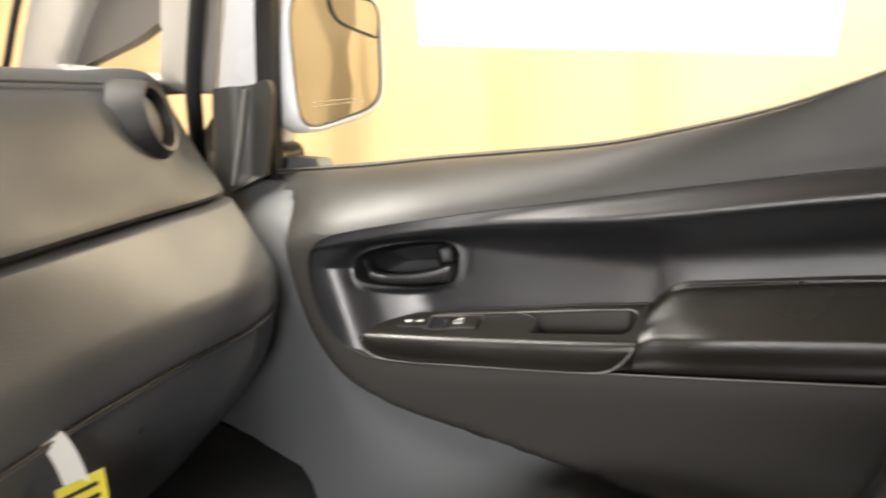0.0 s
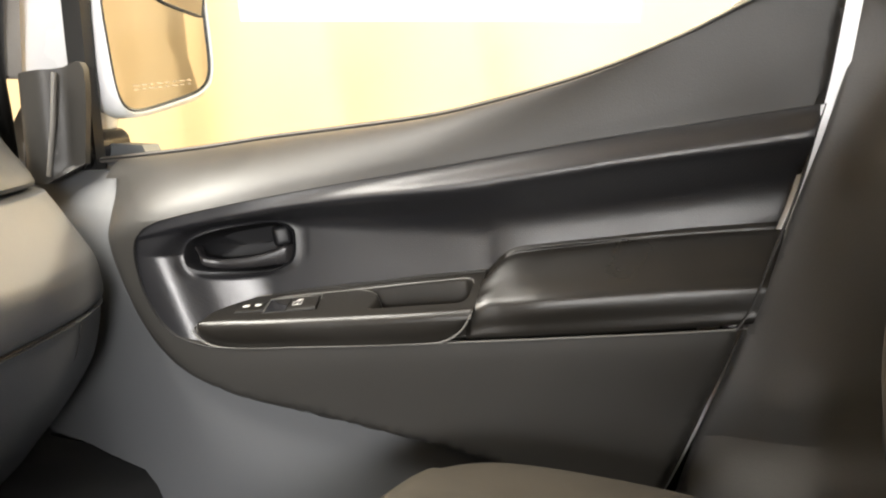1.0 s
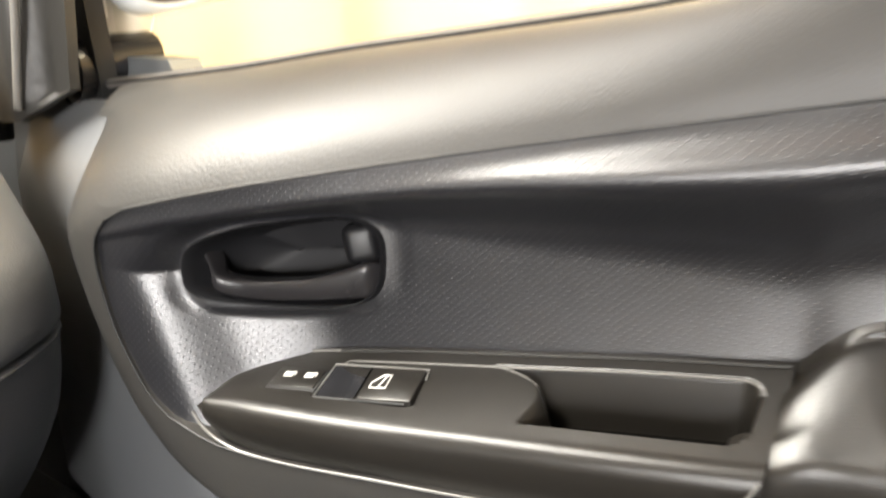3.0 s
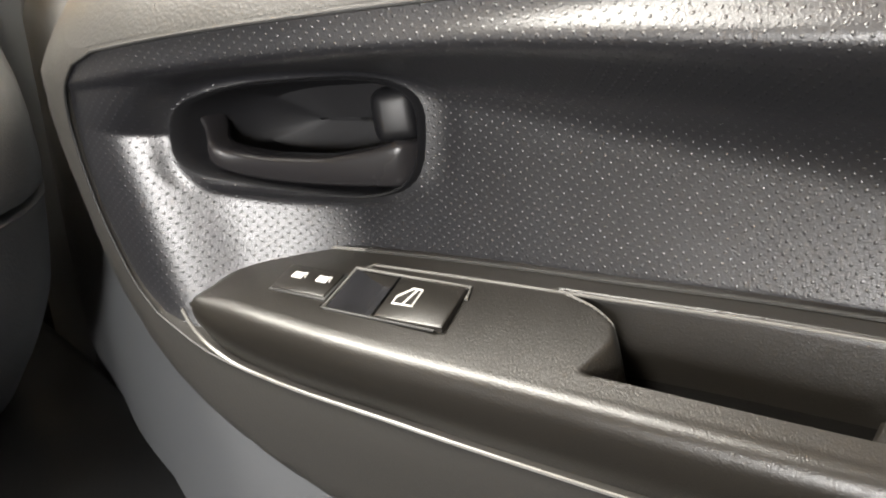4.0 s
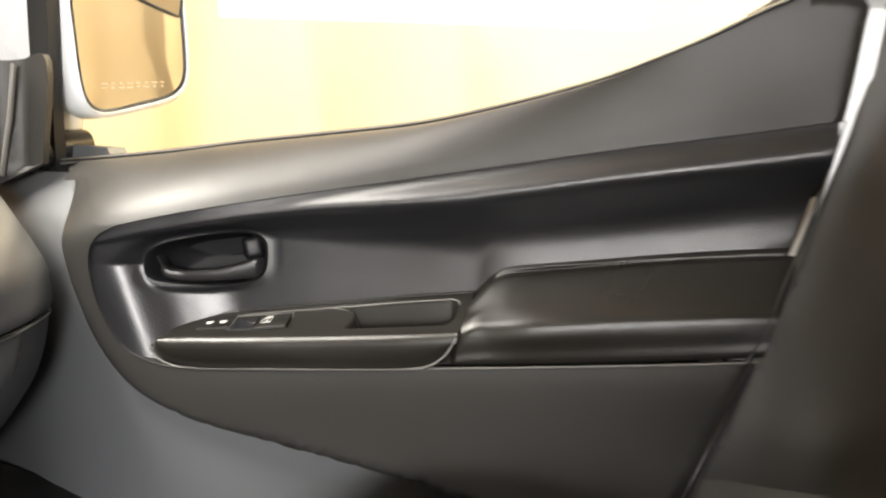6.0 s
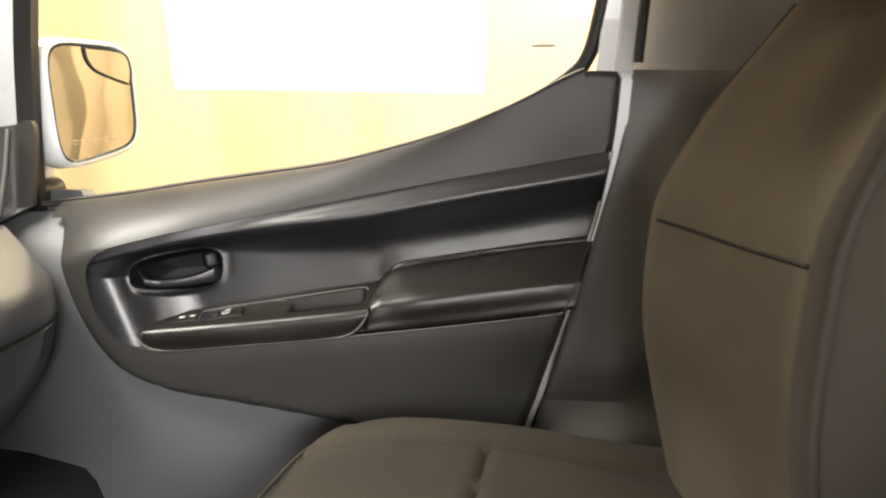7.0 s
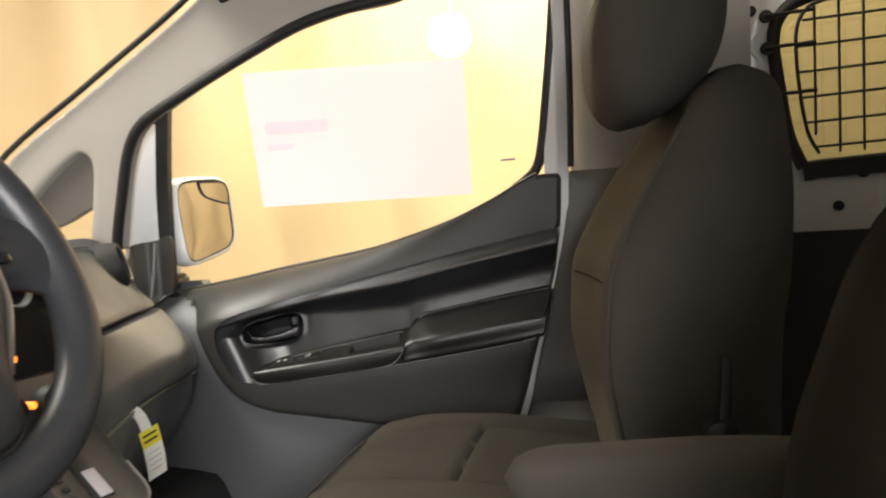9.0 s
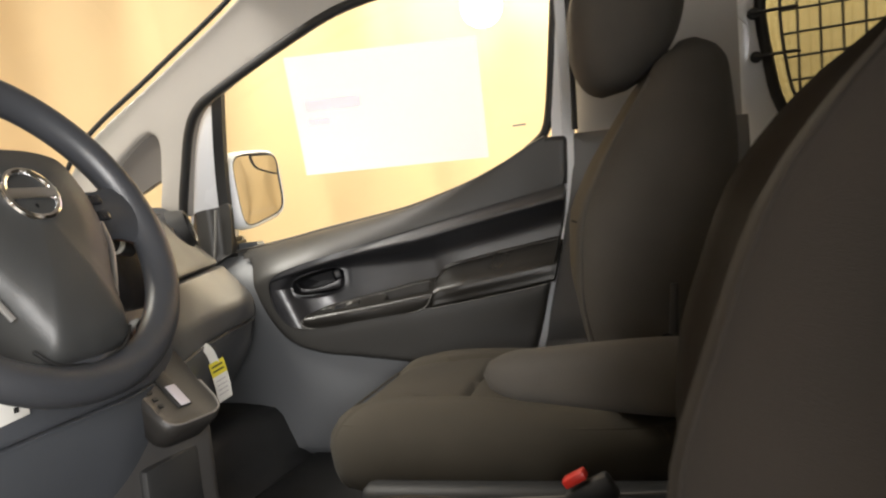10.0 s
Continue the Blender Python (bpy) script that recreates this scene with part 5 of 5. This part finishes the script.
part("cushion_piping", tube(P_PIPE, 0.0022, 8, closed=True, up=(0, 0, 1)), M_FABRIC, seat, "stitched edge seam")
# backrest in lighter copies of the cushion cloth, light put into the colour
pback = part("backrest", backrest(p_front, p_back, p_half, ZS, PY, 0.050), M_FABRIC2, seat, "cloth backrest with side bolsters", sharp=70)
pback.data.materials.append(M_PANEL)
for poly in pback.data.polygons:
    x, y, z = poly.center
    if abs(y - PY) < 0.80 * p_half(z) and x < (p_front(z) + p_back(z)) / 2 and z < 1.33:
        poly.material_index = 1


def back_face(xf, xb, half, cy, recess, v, z):
    f, b = xf(z), xb(z)
    c = (f + b) / 2
    u = (1 - abs(v) ** 3.2) ** (1 / 3.2)
    return (c - (c - f) * u + recess * max(0.0, 1 - (abs(v) / 0.78) ** 3), cy + half(z) * v, z)


part("front_seam", tube([back_face(p_front, p_back, p_half, PY, 0.050, 0.72 * v, 1.115 - 0.008 * (1 - v * v)) for v in [i / 12 - 1 for i in range(25)]], 0.0018, 8), M_FABRIC3, pback)
for s in (-0.84, 0.84):
    part("side_seam", tube([back_face(p_front, p_back, p_half, PY, 0.050, s, z) for z in [0.90 + 0.42 * i / 24 for i in range(25)]], 0.003, 8), M_FABRIC2, pback)


def headrest_bm(cx, cy, z0, z1, half, thick, lean):
    rows = []
    for i in range(21):
        s = i / 20
        z = z0 + (z1 - z0) * s
        e = math.sqrt(max(0.0, 1 - abs(2 * s - 1) ** 2.3))
        c = cx + lean * (s - 0.5)
        rows.append(ring_pts(c, cy, thick * (0.18 + 0.82 * e), thick * (0.15 + 0.72 * e), half * (0.45 + 0.55 * e), z, 0.0, 3.0, 0.5))
    return loft(rows, ring=True, caps=True)


part("headrest", headrest_bm(0.555, 0.565, 1.332, 1.56, 0.135, 0.095, -0.01), M_FABRIC2, seat, "padded cloth headrest", sharp=70)
for dy in (-0.06, 0.06):
    part("headrest_post", tube([(0.60, PY + dy, 1.34), (0.575, PY + dy, 1.40)], 0.005), M_DARK, seat)
part("base_cover", box((0.50, 0.05, 0.085), (0.36, 0.345, 0.722), 0.018, None, 3), M_DARK, seat, "black plastic seat base cover")
part("base_cover", box((0.50, 0.05, 0.085), (0.36, 0.785, 0.722), 0.018, None, 3), M_DARK, seat)
part("base_frame", box((0.42, 0.36, 0.22), (0.37, 0.565, 0.60), 0.01), M_DARK, seat)
part("cover_edge", tube(curve([(0.118, 0.322, 0.738), (0.128, 0.320, 0.757), (0.150, 0.319, 0.7655), (0.24, 0.319, 0.7665), (0.40, 0.319, 0.7665), (0.60, 0.319, 0.766)], 6), 0.0022, 8), M_QUARTER, seat, "pale edge of the base cover")
lev = part("fold_lever", tube([(0.592, 0.315, 0.955), (0.596, 0.315, 1.00), (0.600, 0.316, 1.045)], lambda s: 0.0065 - 0.0015 * s, 12, 0.7), M_BLACK, seat, "straight black folding lever")
part("lever_base", disc(0.019, 0.032, (0.588, 0.318, 0.960), (0, -1, 0.1), 24, 0.009), M_GLOSS, lev, "round black lever base")
cord = [(0.432, 0.775, 1.00), (0.428, 0.778, 0.965), (0.434, 0.778, 0.925), (0.455, 0.775, 0.885)]
part("release_strap", tube(curve(cord, 6), 0.006, 8, 0.5), M_DARK, seat, "black fold release strap")
part("hinge_cover", box((0.09, 0.03, 0.10), (0.53, 0.805, 0.885), 0.015), M_DARK, seat)

# the passenger seat stands slightly turned towards the middle of the cab
for ob in seat.children_recursive:
    pivot = Vector((0.33, 0.565, 0)) if ob.name.startswith(("cushion", "base")) else Vector((0.55, 0.565, 0))
    if not ob.name.startswith(("fold", "lever", "release")):
        ob.data.transform(Matrix.Translation(pivot) @ Matrix.Rotation(radians(2 if ob.name.startswith(("cushion", "base")) else 10), 4, "Z") @ Matrix.Translation(-pivot))

d_front = along([(0.80, 0.585), (0.95, 0.578), (1.03, 0.586), (1.10, 0.610), (1.17, 0.640), (1.225, 0.685), (1.26, 0.725), (1.30, 0.785), (1.37, 0.85)])
d_back = along([(0.80, 0.79), (1.0, 0.82), (1.2, 0.87), (1.33, 0.915), (1.37, 0.89)])
d_half = along([(0.80, 0.205), (1.0, 0.222), (1.15, 0.224), (1.25, 0.205), (1.33, 0.165), (1.37, 0.10)])
drv = thing("driver_seat", "grey-brown cloth driver's seat with folded-down armrest", "seat")
DY = -0.125
# backrest and headrest take the shaded cloth, darker than their own cushion
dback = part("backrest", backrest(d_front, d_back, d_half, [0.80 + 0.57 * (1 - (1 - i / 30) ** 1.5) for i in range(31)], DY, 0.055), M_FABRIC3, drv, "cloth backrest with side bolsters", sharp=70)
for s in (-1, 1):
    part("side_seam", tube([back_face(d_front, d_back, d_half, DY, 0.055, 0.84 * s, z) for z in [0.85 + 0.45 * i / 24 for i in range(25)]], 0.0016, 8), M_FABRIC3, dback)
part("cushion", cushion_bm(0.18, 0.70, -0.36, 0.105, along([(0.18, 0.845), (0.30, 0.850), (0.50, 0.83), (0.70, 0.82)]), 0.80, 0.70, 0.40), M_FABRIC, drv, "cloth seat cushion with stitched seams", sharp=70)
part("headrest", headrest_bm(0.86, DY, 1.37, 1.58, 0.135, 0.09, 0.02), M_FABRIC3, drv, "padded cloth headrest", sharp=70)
part("base_frame", box((0.44, 0.38, 0.24), (0.45, DY, 0.60), 0.01), M_DARK, drv)
rows = []
for i in range(29):
    s = i / 28
    x = 0.388 + 0.262 * s
    grow = math.sqrt(max(0.0, 1 - (1 - min(1.0, s / 0.20)) ** 2)) * 0.97 + 0.03
    zc = 0.980 - 0.004 * s
    hh = (0.026 + 0.016 * smooth(0.0, 0.85, s)) * grow
    rows.append([(x, 0.130 + 0.030 * grow * abs(math.cos(q)) ** 0.7 * (1 if math.cos(q) > 0 else -1), zc - 0.006 * s + hh * abs(math.sin(q)) ** 0.7 * (1 if math.sin(q) > 0 else -1)) for q in (2 * math.pi * k / 24 for k in range(24))])
part("armrest", loft(rows, ring=True, caps=True), M_ARM, drv, "cloth armrest folded down", sharp=70)
part("armrest_hinge", disc(0.035, 0.06, (0.645, 0.115, 0.968), (0, 1, 0), 24, 0.008), M_DARK, drv)

# ---- small things ----
buckle = thing("belt_buckle", "black seat belt buckle with red release button", "buckle")
part("buckle_body", box((0.060, 0.022, 0.034), (0.490, 0.190, 0.815), 0.006, Matrix.Rotation(radians(-28), 3, "Y")), M_DARK, buckle)
part("release_button", box((0.030, 0.020, 0.012), (0.471, 0.190, 0.835), 0.003, Matrix.Rotation(radians(-28), 3, "Y")), M_RED, buckle, "red release button")
part("stalk", tube([(0.500, 0.190, 0.805), (0.56, 0.185, 0.76), (0.60, 0.06, 0.66)], 0.010, 10, 0.5), M_DARK, buckle)

tag = thing("hang_tag", "white paper tag with yellow warning band hung on the glove box", "tag")
strap_pts = curve([(-0.232, 0.440, 0.966), (-0.216, 0.442, 0.967), (-0.205, 0.446, 0.952), (-0.200, 0.452, 0.925)], 5)
part("strap", strip_line(strap_pts, 0.016, 0.0012, (0.5, 0.8, 0)), M_PRINT, tag, "white printed paper strap")


def tag_pt(u, v):
    return Vector((-0.200, 0.452, 0.936)) + Vector((0.30, 0.95, 0.22)).normalized() * (u * 0.034 - 0.017) + Vector((0.10, -0.04, -1)) * v + Vector((0.006 * math.sin(30 * v), 0, 0))


part("band", loft([[tag_pt(u, 0.024 * k) + Vector((0.0006, -0.0006, 0)) for u in (0, 0.5, 1)] for k in (0, 0.5, 1.0)]), M_YELLOW, tag, "yellow band with dark lettering bars")
part("card", loft([[tag_pt(u, v) for u in (0, 0.5, 1)] for v in (0.0, 0.02, 0.045, 0.07)]), M_PRINT, tag, "white card")
for k in range(2):
    part("print_bar", loft([[tag_pt(u, 0.006 + 0.008 * k + w) + Vector((0.0012, -0.0012, 0)) for u in (0.12, 0.85)] for w in (0, 0.003)]), M_BLACK, tag)
for k in range(4):
    part("print_bar", loft([[tag_pt(u, 0.032 + 0.008 * k + w) + Vector((0.0008, -0.0008, 0)) for u in (0.15, 0.8)] for w in (0, 0.0015)]), M_FAINT, tag)

blk = thing("footwell_box", "black moulded plastic cover in the passenger footwell", "cover")
rows = []
for x, zt in ((-0.66, 0.742), (-0.50, 0.742), (-0.39, 0.740), (-0.345, 0.734), (-0.328, 0.715), (-0.312, 0.670), (-0.296, 0.628), (-0.270, 0.612)):
    rows.append([(x, y, z) for y, z in ((0.52, 0.49), (0.53, zt - 0.05), (0.55, zt - 0.012), (0.59, zt), (0.74, zt), (0.88, zt - 0.006), (0.90, zt - 0.03), (0.905, 0.49))])
part("cover_shell", loft(rows, ring=True, caps=True), M_DARK, blk, sharp=50)
part("cover_step", box((0.33, 0.38, 0.12), (-0.115, 0.715, 0.548), 0.012, None, 3), M_DARK, blk, "black lower step of the cover")
note = thing("paper_slip", "small white printed slip stuck on the dash under the wheel", "paper")
part("slip", box((0.003, 0.062, 0.026), (-0.0965, -0.076, 1.004), 0.0005, Matrix.Rotation(radians(4), 3, "X")), M_PRINT, note)
part("print_bar", box((0.001, 0.006, 0.006), (-0.0945, -0.062, 1.003)), M_BLACK, note)
grab = thing("visor_clip", "dark green-grey sun visor clip at the roof edge", "clip")
part("clip_body", box((0.075, 0.03, 0.02), (-0.16, 0.765, 1.655), 0.006, Matrix.Rotation(radians(-15), 3, "Y")), M_DARK, grab)
stop = thing("seal_clip", "small black clip on the window seal", "clip")
part("clip_body", box((0.022, 0.015, 0.012), (-0.205, 0.865, 1.560), 0.003, Matrix.Rotation(radians(-22), 3, "Y")), M_DARK, stop)
